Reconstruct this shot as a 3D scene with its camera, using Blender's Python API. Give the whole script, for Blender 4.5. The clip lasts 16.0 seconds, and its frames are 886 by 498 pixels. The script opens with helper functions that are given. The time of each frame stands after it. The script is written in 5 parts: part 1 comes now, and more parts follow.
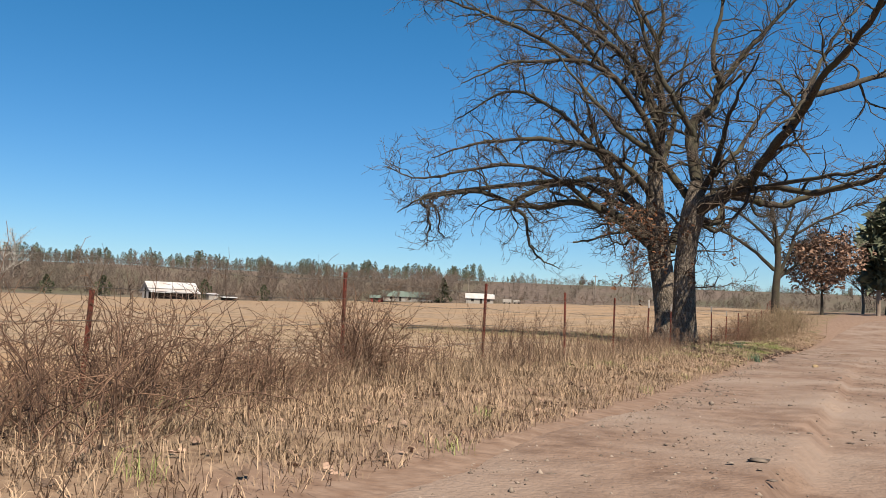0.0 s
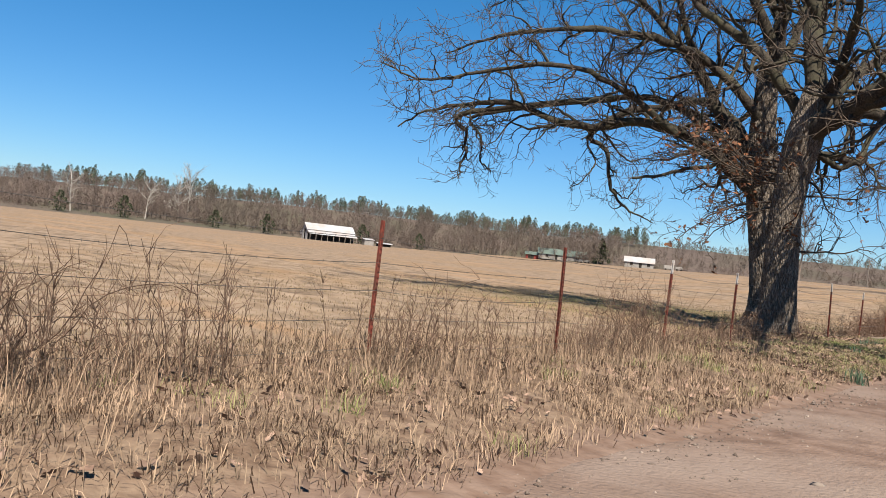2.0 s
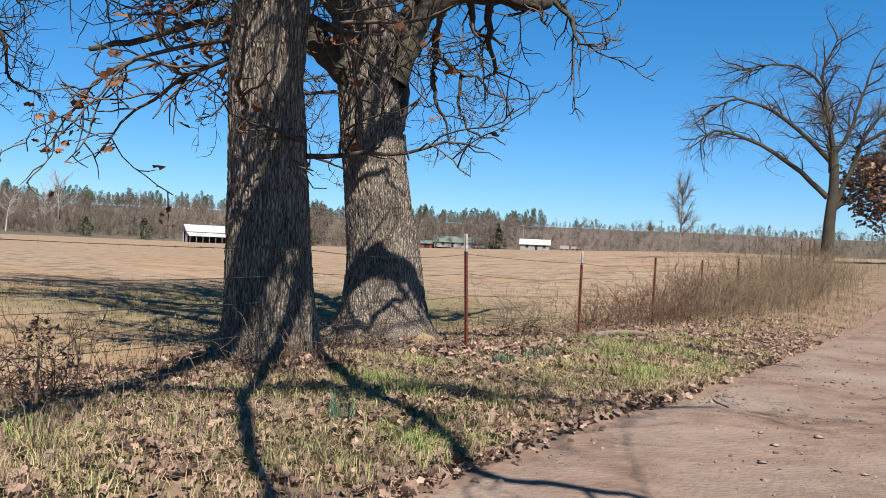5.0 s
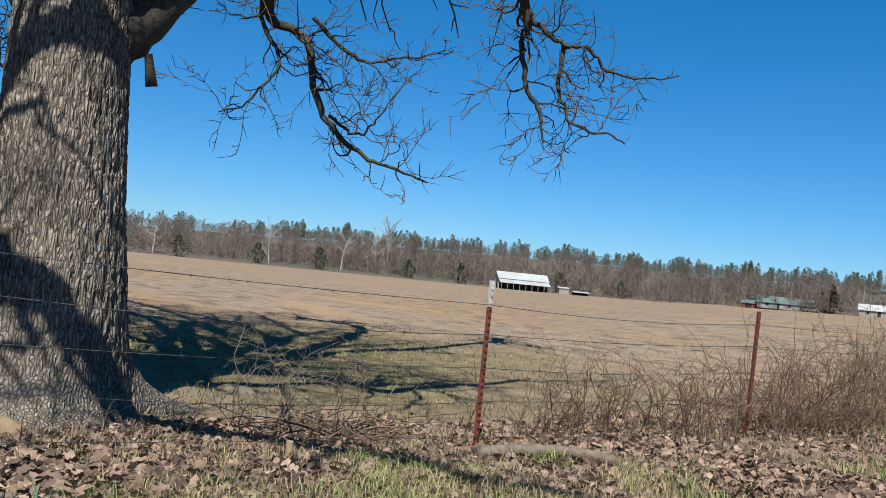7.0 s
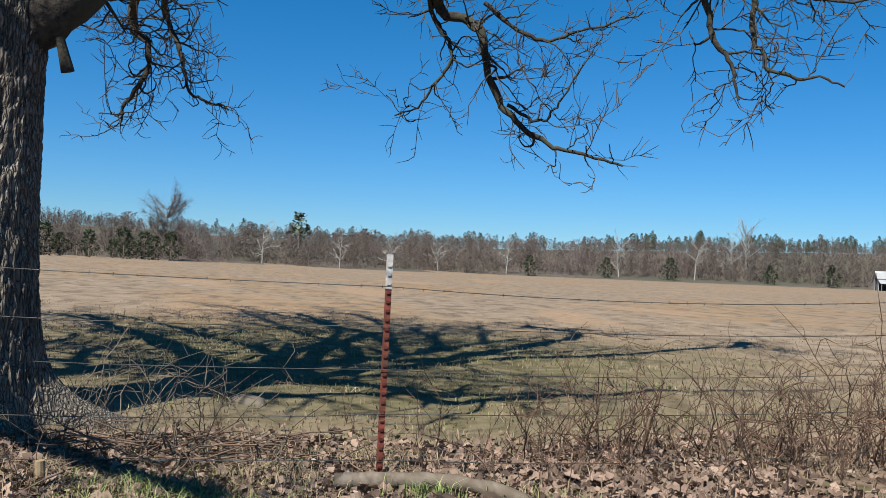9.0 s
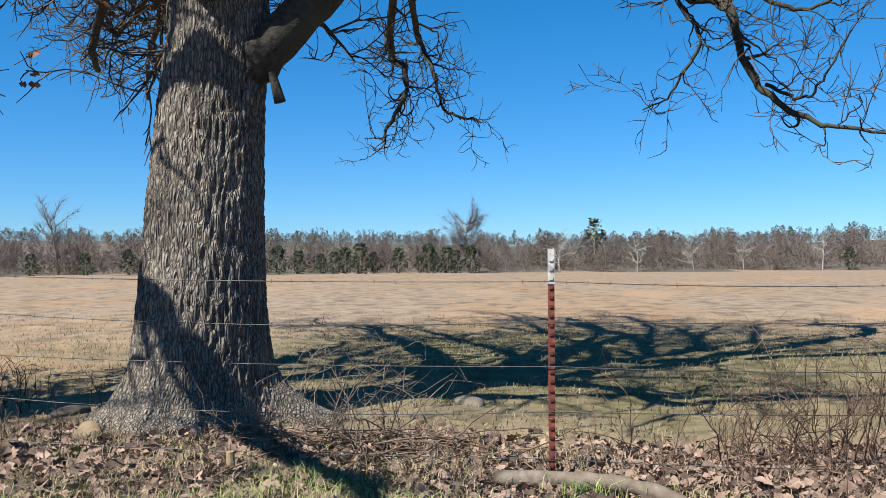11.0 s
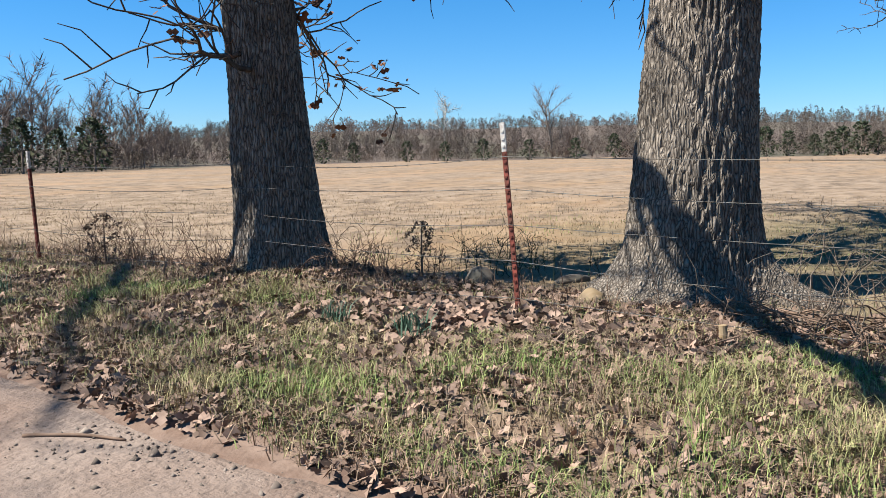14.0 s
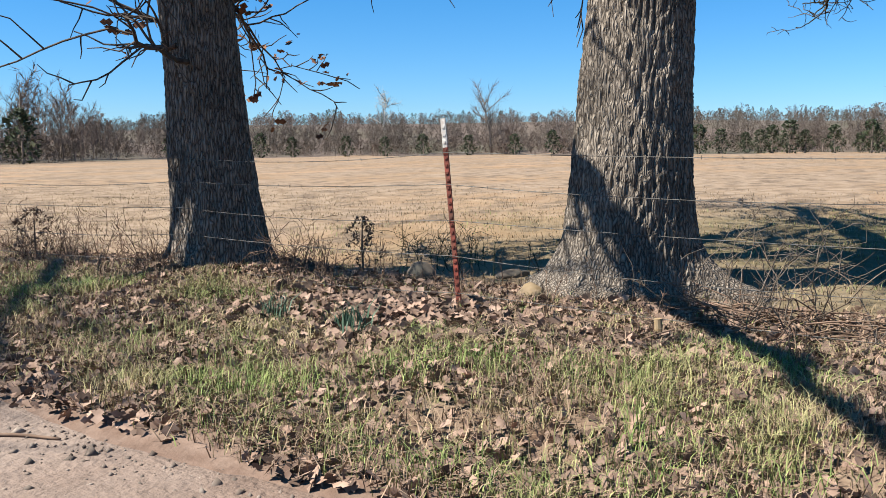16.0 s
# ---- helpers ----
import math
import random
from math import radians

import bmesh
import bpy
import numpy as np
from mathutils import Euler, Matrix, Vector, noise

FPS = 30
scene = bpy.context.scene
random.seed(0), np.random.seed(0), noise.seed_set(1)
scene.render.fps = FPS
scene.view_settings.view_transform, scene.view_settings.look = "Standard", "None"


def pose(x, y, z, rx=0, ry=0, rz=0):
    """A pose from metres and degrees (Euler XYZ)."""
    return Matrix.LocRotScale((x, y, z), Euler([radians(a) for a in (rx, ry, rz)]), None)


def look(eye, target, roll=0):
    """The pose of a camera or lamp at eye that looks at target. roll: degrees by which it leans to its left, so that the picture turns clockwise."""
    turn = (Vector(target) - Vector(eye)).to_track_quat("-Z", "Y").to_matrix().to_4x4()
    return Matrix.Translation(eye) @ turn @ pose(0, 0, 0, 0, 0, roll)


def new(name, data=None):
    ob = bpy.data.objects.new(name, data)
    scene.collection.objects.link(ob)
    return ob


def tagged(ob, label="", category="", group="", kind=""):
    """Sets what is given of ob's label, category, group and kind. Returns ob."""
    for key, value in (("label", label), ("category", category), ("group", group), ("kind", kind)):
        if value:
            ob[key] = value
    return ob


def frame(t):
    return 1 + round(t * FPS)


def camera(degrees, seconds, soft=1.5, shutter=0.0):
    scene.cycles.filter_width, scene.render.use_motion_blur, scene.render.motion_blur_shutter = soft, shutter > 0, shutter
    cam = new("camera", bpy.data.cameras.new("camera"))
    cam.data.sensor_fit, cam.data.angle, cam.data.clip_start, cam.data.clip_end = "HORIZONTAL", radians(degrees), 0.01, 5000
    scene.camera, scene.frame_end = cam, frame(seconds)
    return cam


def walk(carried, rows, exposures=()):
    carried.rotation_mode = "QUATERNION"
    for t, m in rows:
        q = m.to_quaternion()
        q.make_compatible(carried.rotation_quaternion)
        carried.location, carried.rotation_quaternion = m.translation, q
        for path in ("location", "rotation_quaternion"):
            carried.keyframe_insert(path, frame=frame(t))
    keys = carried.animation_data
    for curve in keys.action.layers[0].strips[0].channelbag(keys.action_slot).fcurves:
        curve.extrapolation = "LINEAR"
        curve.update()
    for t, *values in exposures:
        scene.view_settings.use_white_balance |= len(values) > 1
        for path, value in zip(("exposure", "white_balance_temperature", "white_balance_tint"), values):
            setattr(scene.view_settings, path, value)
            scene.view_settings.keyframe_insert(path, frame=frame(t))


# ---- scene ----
cam = camera(54.1, 16.0, soft=0.65)
PATH = [
    (0, (5.523, -33.164, 1.003), (4.623, -31.383, 1.137), 2.29),
    (0.5, (5.510, -30.519, 1.052), (4.521, -28.782, 1.128), 4.00),
    (1, (5.493, -27.934, 1.095), (4.371, -26.279, 1.129), 4.81),
    (1.5, (5.472, -25.407, 1.132), (4.288, -23.795, 1.145), 5.21),
    (2, (5.447, -22.933, 1.162), (4.224, -21.351, 1.167), 6.33),
    (2.5, (5.419, -20.509, 1.186), (4.312, -18.843, 1.182), 5.21),
    (3, (5.387, -18.132, 1.204), (4.349, -16.422, 1.198), 3.24),
    (3.5, (5.351, -15.798, 1.215), (4.305, -14.093, 1.211), 2.07),
    (4, (5.312, -13.504, 1.221), (4.238, -11.817, 1.205), 1.61),
    (4.5, (5.269, -11.247, 1.220), (4.258, -9.521, 1.208), 1.78),
    (5, (5.222, -9.022, 1.212), (4.164, -7.325, 1.216), 2.68),
    (7.3, (5.174, -0.099, 1.282), (3.544, 1.057, 1.357), 5.34),
    (7.5, (5.166, 0.390, 1.273), (3.530, 1.538, 1.354), 4.76),
    (8, (5.113, 1.399, 1.270), (3.380, 2.394, 1.352), 3.57),
    (8.5, (5.005, 2.102, 1.235), (3.131, 2.798, 1.294), 3.40),
    (9, (5.078, 2.529, 1.237), (3.133, 2.991, 1.282), 2.43),
    (11.5, (5.068, 3.366, 1.184), (3.129, 2.877, 1.223), -1.37),
    (12, (5.163, 3.332, 1.200), (3.305, 2.591, 1.207), -2.25),
    (12.5, (5.211, 3.316, 1.180), (3.363, 2.551, 1.163), -2.40),
    (13, (5.223, 3.312, 1.181), (3.398, 2.498, 1.099), -2.10),
    (13.5, (5.242, 3.320, 1.178), (3.519, 2.316, 1.033), -1.64),
    (14, (5.265, 3.334, 1.169), (3.683, 2.128, 0.964), -1.02),
    (14.5, (5.268, 3.334, 1.174), (3.701, 2.112, 0.950), -0.59),
    (15, (5.279, 3.343, 1.169), (3.683, 2.159, 0.940), -0.86),
    (15.5, (5.293, 3.352, 1.178), (3.665, 2.213, 0.947), -0.66),
    (16, (5.291, 3.340, 1.172), (3.630, 2.248, 0.954), -0.59),
]
walk(cam, [(t, look(eye, target, roll)) for t, eye, target, roll in PATH],
     exposures=[(0, 1.03, 7050, 10), (3.5, 1.05, 6350, 10), (5, 1.12, 6300, 9), (7.3, 0.82, 5850, 3), (9, 0.82, 5850, 3), (11.5, 1.25, 5850, 5), (13, 1.32, 5950, 6), (16, 1.36, 6200, 7)])

# ---- world, sun ----
SUN_EL, SUN_AZ = 52.0, 132.0
sun_dir = Vector((math.sin(radians(SUN_AZ)) * math.cos(radians(SUN_EL)), math.cos(radians(SUN_AZ)) * math.cos(radians(SUN_EL)), math.sin(radians(SUN_EL))))
world = bpy.data.worlds.new("sky")
scene.world = world
world.use_nodes = True
wn = world.node_tree
sky = wn.nodes.new("ShaderNodeTexSky")
sky.sky_type = "NISHITA"
sky.sun_disc = False
sky.sun_elevation, sky.sun_rotation = radians(SUN_EL), radians(SUN_AZ)
sky.altitude, sky.air_density, sky.dust_density, sky.ozone_density = 100, 1.0, 0.0, 2.2
tone = wn.nodes.new("ShaderNodeHueSaturation")
tone.inputs["Saturation"].default_value = 1.12
clear = wn.nodes.new("ShaderNodeMix")
clear.data_type, clear.blend_type = "RGBA", "MULTIPLY"
clear.inputs[0].default_value = 1.0
up = wn.nodes.new("ShaderNodeTexCoord")
upz = wn.nodes.new("ShaderNodeSeparateXYZ")
rise = wn.nodes.new("ShaderNodeMapRange")
rise.inputs[2].default_value = 0.45
tint = wn.nodes.new("ShaderNodeMix")
tint.data_type = "RGBA"
tint.inputs[6].default_value, tint.inputs[7].default_value = (0.57, 0.76, 1.07, 1), (0.48, 0.90, 1.10, 1)
wn.links.new(up.outputs["Generated"], upz.inputs[0])
wn.links.new(upz.outputs[2], rise.inputs[0])
wn.links.new(rise.outputs[0], tint.inputs[0])
deep = wn.nodes.new("ShaderNodeMix")
deep.data_type = "RGBA"
deep.inputs[7].default_value = (0.38, 0.60, 0.70, 1)
zenith = wn.nodes.new("ShaderNodeMapRange")
zenith.inputs[1].default_value = 0.45
wn.links.new(upz.outputs[2], zenith.inputs[0])
wn.links.new(zenith.outputs[0], deep.inputs[0])
wn.links.new(tint.outputs[2], deep.inputs[6])
wn.links.new(deep.outputs[2], clear.inputs[7])
wn.links.new(sky.outputs[0], clear.inputs[6])
wn.links.new(clear.outputs[2], tone.inputs["Color"])
wn.links.new(tone.outputs[0], wn.nodes["Background"].inputs[0])
wn.nodes["Background"].inputs[1].default_value = 0.054
sun = new("sun", bpy.data.lights.new("sun", "SUN"))
sun.data.energy, sun.data.angle, sun.data.color = 5.0, radians(0.53), (1.0, 0.91, 0.79)
sun.matrix_world = look(tuple(sun_dir * 60), (0, 0, 0))

# ---- materials ----


def mat(name, c1, c2, scale=8.0, c3=None, big=0.6, rough=0.9, bump=0.4, dist=0.01, vary=0.0, island=0.0, stretch=(1, 1, 1), metal=0.0, spec=0.3, bscale=None, dull=0.44):
    """Two colours over a fine grain, a third in large patches, relief, and a value that varies from piece to piece."""
    c1, c2, c3 = [c and tuple(v * dull for v in c) for c in (c1, c2, c3)]
    m = bpy.data.materials.new(name)
    m.use_nodes = True
    nt = m.node_tree
    N, L = nt.nodes.new, nt.links.new
    b = nt.nodes["Principled BSDF"]
    b.inputs["Roughness"].default_value, b.inputs["Metallic"].default_value = rough, metal
    b.inputs["Specular IOR Level"].default_value = spec
    co = N("ShaderNodeTexCoord")
    mp = N("ShaderNodeMapping")
    mp.inputs["Scale"].default_value = stretch
    L(co.outputs["Object"], mp.inputs[0])
    n1 = N("ShaderNodeTexNoise")
    n1.inputs["Scale"].default_value, n1.inputs["Detail"].default_value = scale, 7
    L(mp.outputs[0], n1.inputs[0])
    r1 = N("ShaderNodeValToRGB")
    r1.color_ramp.elements[0].position, r1.color_ramp.elements[1].position = 0.33, 0.67
    r1.color_ramp.elements[0].color, r1.color_ramp.elements[1].color = (*c1, 1), (*c2, 1)
    L(n1.outputs[0], r1.inputs[0])
    out = r1.outputs[0]
    if c3:
        n2 = N("ShaderNodeTexNoise")
        n2.inputs["Scale"].default_value, n2.inputs["Detail"].default_value = big, 5
        L(co.outputs["Object"], n2.inputs[0])
        r2 = N("ShaderNodeValToRGB")
        r2.color_ramp.elements[0].position, r2.color_ramp.elements[1].position = 0.42, 0.66
        L(n2.outputs[0], r2.inputs[0])
        mx = N("ShaderNodeMix")
        mx.data_type = "RGBA"
        L(r2.outputs[0], mx.inputs[0])
        L(out, mx.inputs[6])
        mx.inputs[7].default_value = (*c3, 1)
        out = mx.outputs[2]
    if vary or island:
        hs = N("ShaderNodeHueSaturation")
        src = N("ShaderNodeNewGeometry").outputs["Random Per Island"] if island else N("ShaderNodeObjectInfo").outputs["Random"]
        mr = N("ShaderNodeMapRange")
        k = island or vary
        mr.inputs[3].default_value, mr.inputs[4].default_value = 1 - k, 1 + k
        L(src, mr.inputs[0])
        L(mr.outputs[0], hs.inputs["Value"])
        L(out, hs.inputs["Color"])
        out = hs.outputs[0]
    L(out, b.inputs["Base Color"])
    if bump:
        nb = N("ShaderNodeTexNoise")
        nb.inputs["Scale"].default_value, nb.inputs["Detail"].default_value = bscale or scale * 2.2, 8
        L(mp.outputs[0], nb.inputs[0])
        bp = N("ShaderNodeBump")
        bp.inputs["Strength"].default_value, bp.inputs["Distance"].default_value = bump, dist
        L(nb.outputs[0], bp.inputs["Height"])
        L(bp.outputs[0], b.inputs["Normal"])
    return m


M_LIMB = mat("limb_bark", (0.03, 0.024, 0.019), (0.125, 0.10, 0.08), 22, (0.10, 0.095, 0.06), 1.6, 0.95, 0.7, 0.012, dull=0.5)
M_TWIG = mat("twig_bark", (0.055, 0.042, 0.033), (0.17, 0.13, 0.10), 14, None, 1, 0.9, 0, island=0.35, dull=0.62)
M_DEADLEAF_TREE = mat("withered_oak_leaf", (0.13, 0.05, 0.024), (0.30, 0.135, 0.065), 9, None, 1, 0.75, 0, island=0.4, dull=0.62)
M_LITTER = mat("leaf_litter", (0.25, 0.155, 0.11), (0.50, 0.345, 0.26), 10, None, 1, 0.8, 0, island=0.6, dull=0.5)
M_STRAW = mat("dry_grass", (0.42, 0.30, 0.175), (0.62, 0.475, 0.31), 3, (0.33, 0.25, 0.14), 0.35, 0.85, 0, island=0.35)
M_VERGE_STRAW = mat("verge_grass", (0.28, 0.19, 0.125), (0.50, 0.36, 0.245), 4, (0.29, 0.21, 0.14), 0.6, 0.85, 0, island=0.45, dull=0.62)
M_GREEN = mat("green_grass", (0.12, 0.18, 0.04), (0.29, 0.33, 0.11), 6, (0.36, 0.30, 0.15), 1.1, 0.7, 0, island=0.4, dull=0.78)
M_DAFF = mat("blue_green_leaf", (0.07, 0.16, 0.09), (0.14, 0.25, 0.15), 8, None, 1, 0.6, 0, island=0.2)
M_WEED = mat("dead_weed_stem", (0.145, 0.088, 0.06), (0.31, 0.205, 0.142), 8, None, 1, 0.9, 0, island=0.4, dull=0.62)
M_BRAMBLE = mat("bramble_cane", (0.12, 0.066, 0.044), (0.27, 0.165, 0.112), 8, None, 1, 0.85, 0, island=0.4, dull=0.62)
M_RUST = mat("rusty_red_steel", (0.13, 0.028, 0.018), (0.33, 0.075, 0.05), 26, (0.12, 0.055, 0.035), 5, 0.75, 0.5, 0.002, vary=0.25, dull=0.62)
M_TIP = mat("chipped_white_paint", (0.55, 0.52, 0.48), (0.78, 0.75, 0.71), 55, (0.50, 0.41, 0.35), 14, 0.7, 0.3, 0.001, dull=0.68)
M_WIRE = mat("weathered_wire", (0.12, 0.11, 0.10), (0.30, 0.285, 0.27), 12, None, 1, 0.55, 0, metal=0.6)
M_ROAD = mat("dirt_road", (0.24, 0.15, 0.108), (0.43, 0.295, 0.225), 3.4, (0.46, 0.35, 0.285), 0.5, 0.95, 0.9, 0.03, bscale=22)
M_GRAVEL = mat("pale_gravel", (0.23, 0.17, 0.135), (0.46, 0.375, 0.31), 12, None, 1, 0.9, 0.3, 0.003, island=0.45)
M_STONE = mat("field_stone", (0.21, 0.165, 0.125), (0.36, 0.285, 0.215), 14, (0.22, 0.20, 0.16), 3, 0.9, 0.5, 0.006, dull=0.48)
M_YSTONE = mat("sandstone", (0.42, 0.29, 0.15), (0.58, 0.43, 0.26), 14, (0.34, 0.25, 0.16), 4, 0.9, 0.5, 0.006)
M_LOG = mat("bare_weathered_log", (0.17, 0.125, 0.092), (0.34, 0.275, 0.215), 20, (0.19, 0.14, 0.10), 3, 0.9, 0.6, 0.008, stretch=(0.3, 1, 1), dull=0.58)
M_STRIP = mat("black_strip", (0.035, 0.03, 0.027), (0.10, 0.085, 0.07), 30, None, 1, 0.8, 0.5, 0.004)
M_CUT = mat("cut_wood", (0.55, 0.38, 0.20), (0.70, 0.52, 0.31), 30, None, 1, 0.85, 0.2, 0.002)
M_FARBARK = mat("grey_brown_bark", (0.19, 0.15, 0.12), (0.36, 0.29, 0.24), 1.2, None, 1, 0.95, 0, island=0.35, dull=0.62)
M_PALEBARK = mat("pale_sycamore_bark", (0.42, 0.38, 0.33), (0.66, 0.62, 0.56), 2, None, 1, 0.9, 0, island=0.2, dull=0.62)
M_FARTWIG = mat("winter_twigs", (0.17, 0.125, 0.105), (0.28, 0.215, 0.185), 0.06, (0.16, 0.135, 0.11), 0.02, 0.95, 0, island=0.3, dull=0.62)
M_SHRUB = mat("winter_shrub", (0.13, 0.09, 0.072), (0.24, 0.175, 0.14), 0.08, (0.12, 0.105, 0.075), 0.03, 0.95, 0, island=0.35, dull=0.62)
# Needle green, greyed and lightened: distance haze is put into the colour.
M_PINE = mat("pine_needles_hazed", (0.09, 0.11, 0.07), (0.19, 0.21, 0.135), 0.3, None, 1, 0.8, 0, island=0.4, dull=0.62)
M_CEDAR = mat("cedar_green", (0.035, 0.055, 0.025), (0.08, 0.105, 0.05), 0.5, (0.10, 0.09, 0.05), 0.3, 0.8, 0, island=0.4, dull=0.62)
M_OAKLEAF = mat("rust_oak_foliage", (0.20, 0.115, 0.08), (0.34, 0.215, 0.155), 0.8, None, 1, 0.85, 0, island=0.35, dull=0.62)
M_HEDGE = mat("hedge_twigs", (0.20, 0.13, 0.09), (0.38, 0.265, 0.18), 3, (0.24, 0.19, 0.11), 0.4, 0.9, 0, island=0.4, dull=0.62)
M_BARNWALL = mat("whitewashed_boards", (0.52, 0.50, 0.48), (0.70, 0.68, 0.66), 1.2, (0.42, 0.38, 0.35), 0.3, 0.85, 0.2, 0.02, stretch=(3, 3, 0.3), dull=0.55)
M_TIN = mat("pale_tin_roof", (0.62, 0.64, 0.66), (0.78, 0.79, 0.80), 0.8, (0.66, 0.58, 0.53), 0.25, 0.45, 0.1, 0.01, metal=0.2, dull=0.6)
M_GREENROOF = mat("green_metal_roof", (0.22, 0.30, 0.26), (0.30, 0.38, 0.33), 0.7, None, 1, 0.45, 0.1, 0.01, metal=0.1)
M_RED = mat("red_paint", (0.28, 0.04, 0.035), (0.42, 0.08, 0.06), 1.5, None, 1, 0.7, 0, vary=0.1)
# Near-black with interior shade put into the colour; windows and tyres share it.
M_DARK = mat("interior_shade_and_tyre", (0.03, 0.026, 0.022), (0.07, 0.06, 0.05), 1.5, None, 1, 0.95, 0)
M_WALL = mat("cream_siding", (0.48, 0.45, 0.41), (0.62, 0.59, 0.55), 1.5, None, 1, 0.8, 0, vary=0.1)
M_POLE = mat("utility_pole_wood", (0.22, 0.18, 0.15), (0.38, 0.33, 0.29), 3, None, 1, 0.9, 0, dull=0.62)


def bark_material():
    """Oak bark: long raised plates in weathered grey-brown, split by furrows darkened in colour, part dark bark and
    part painted shade, with fine grain on top.
    """
    m = bpy.data.materials.new("ridged_oak_bark")
    m.use_nodes = True
    nt = m.node_tree
    N, L = nt.nodes.new, nt.links.new
    b = nt.nodes["Principled BSDF"]
    b.inputs["Roughness"].default_value, b.inputs["Specular IOR Level"].default_value = 0.95, 0.2
    co = N("ShaderNodeTexCoord")
    wob = N("ShaderNodeTexNoise")
    wob.inputs["Scale"].default_value, wob.inputs["Detail"].default_value = 7, 5
    L(co.outputs["Object"], wob.inputs[0])
    sh = N("ShaderNodeVectorMath")
    sh.operation = "MULTIPLY_ADD"
    L(wob.outputs["Color"], sh.inputs[0])
    sh.inputs[1].default_value = (0.035, 0.035, 0.10)
    L(co.outputs["Object"], sh.inputs[2])
    mp = N("ShaderNodeMapping")
    mp.inputs["Scale"].default_value = (1, 1, 0.115)
    L(sh.outputs[0], mp.inputs[0])
    vo = N("ShaderNodeTexVoronoi")
    vo.feature = "DISTANCE_TO_EDGE"
    vo.inputs["Scale"].default_value = 40
    L(mp.outputs[0], vo.inputs[0])
    fine = N("ShaderNodeTexNoise")
    fine.inputs["Scale"].default_value, fine.inputs["Detail"].default_value = 60, 8
    L(mp.outputs[0], fine.inputs[0])
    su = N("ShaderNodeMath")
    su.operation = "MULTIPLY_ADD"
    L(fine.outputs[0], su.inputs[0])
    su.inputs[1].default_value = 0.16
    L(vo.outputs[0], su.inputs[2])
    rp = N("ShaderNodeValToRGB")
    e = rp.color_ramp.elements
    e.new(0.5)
    # Furrow stops: dark bark colour plus crevice shade put into the ramp.
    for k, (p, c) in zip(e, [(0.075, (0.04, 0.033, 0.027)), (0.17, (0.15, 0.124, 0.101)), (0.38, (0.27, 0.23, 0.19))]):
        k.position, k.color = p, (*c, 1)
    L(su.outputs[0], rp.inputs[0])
    big = N("ShaderNodeTexNoise")
    big.inputs["Scale"].default_value, big.inputs["Detail"].default_value = 1.7, 6
    L(co.outputs["Object"], big.inputs[0])
    mr = N("ShaderNodeMapRange")
    mr.inputs[1].default_value, mr.inputs[2].default_value, mr.inputs[3].default_value, mr.inputs[4].default_value = 0.3, 0.7, 0.72, 1.2
    L(big.outputs[0], mr.inputs[0])
    hs = N("ShaderNodeHueSaturation")
    L(mr.outputs[0], hs.inputs["Value"])
    L(rp.outputs[0], hs.inputs["Color"])
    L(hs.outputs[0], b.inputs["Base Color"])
    bp = N("ShaderNodeBump")
    bp.inputs["Strength"].default_value, bp.inputs["Distance"].default_value = 0.9, 0.05
    L(su.outputs[0], bp.inputs["Height"])
    L(bp.outputs[0], b.inputs["Normal"])
    return m


M_BARK = bark_material()


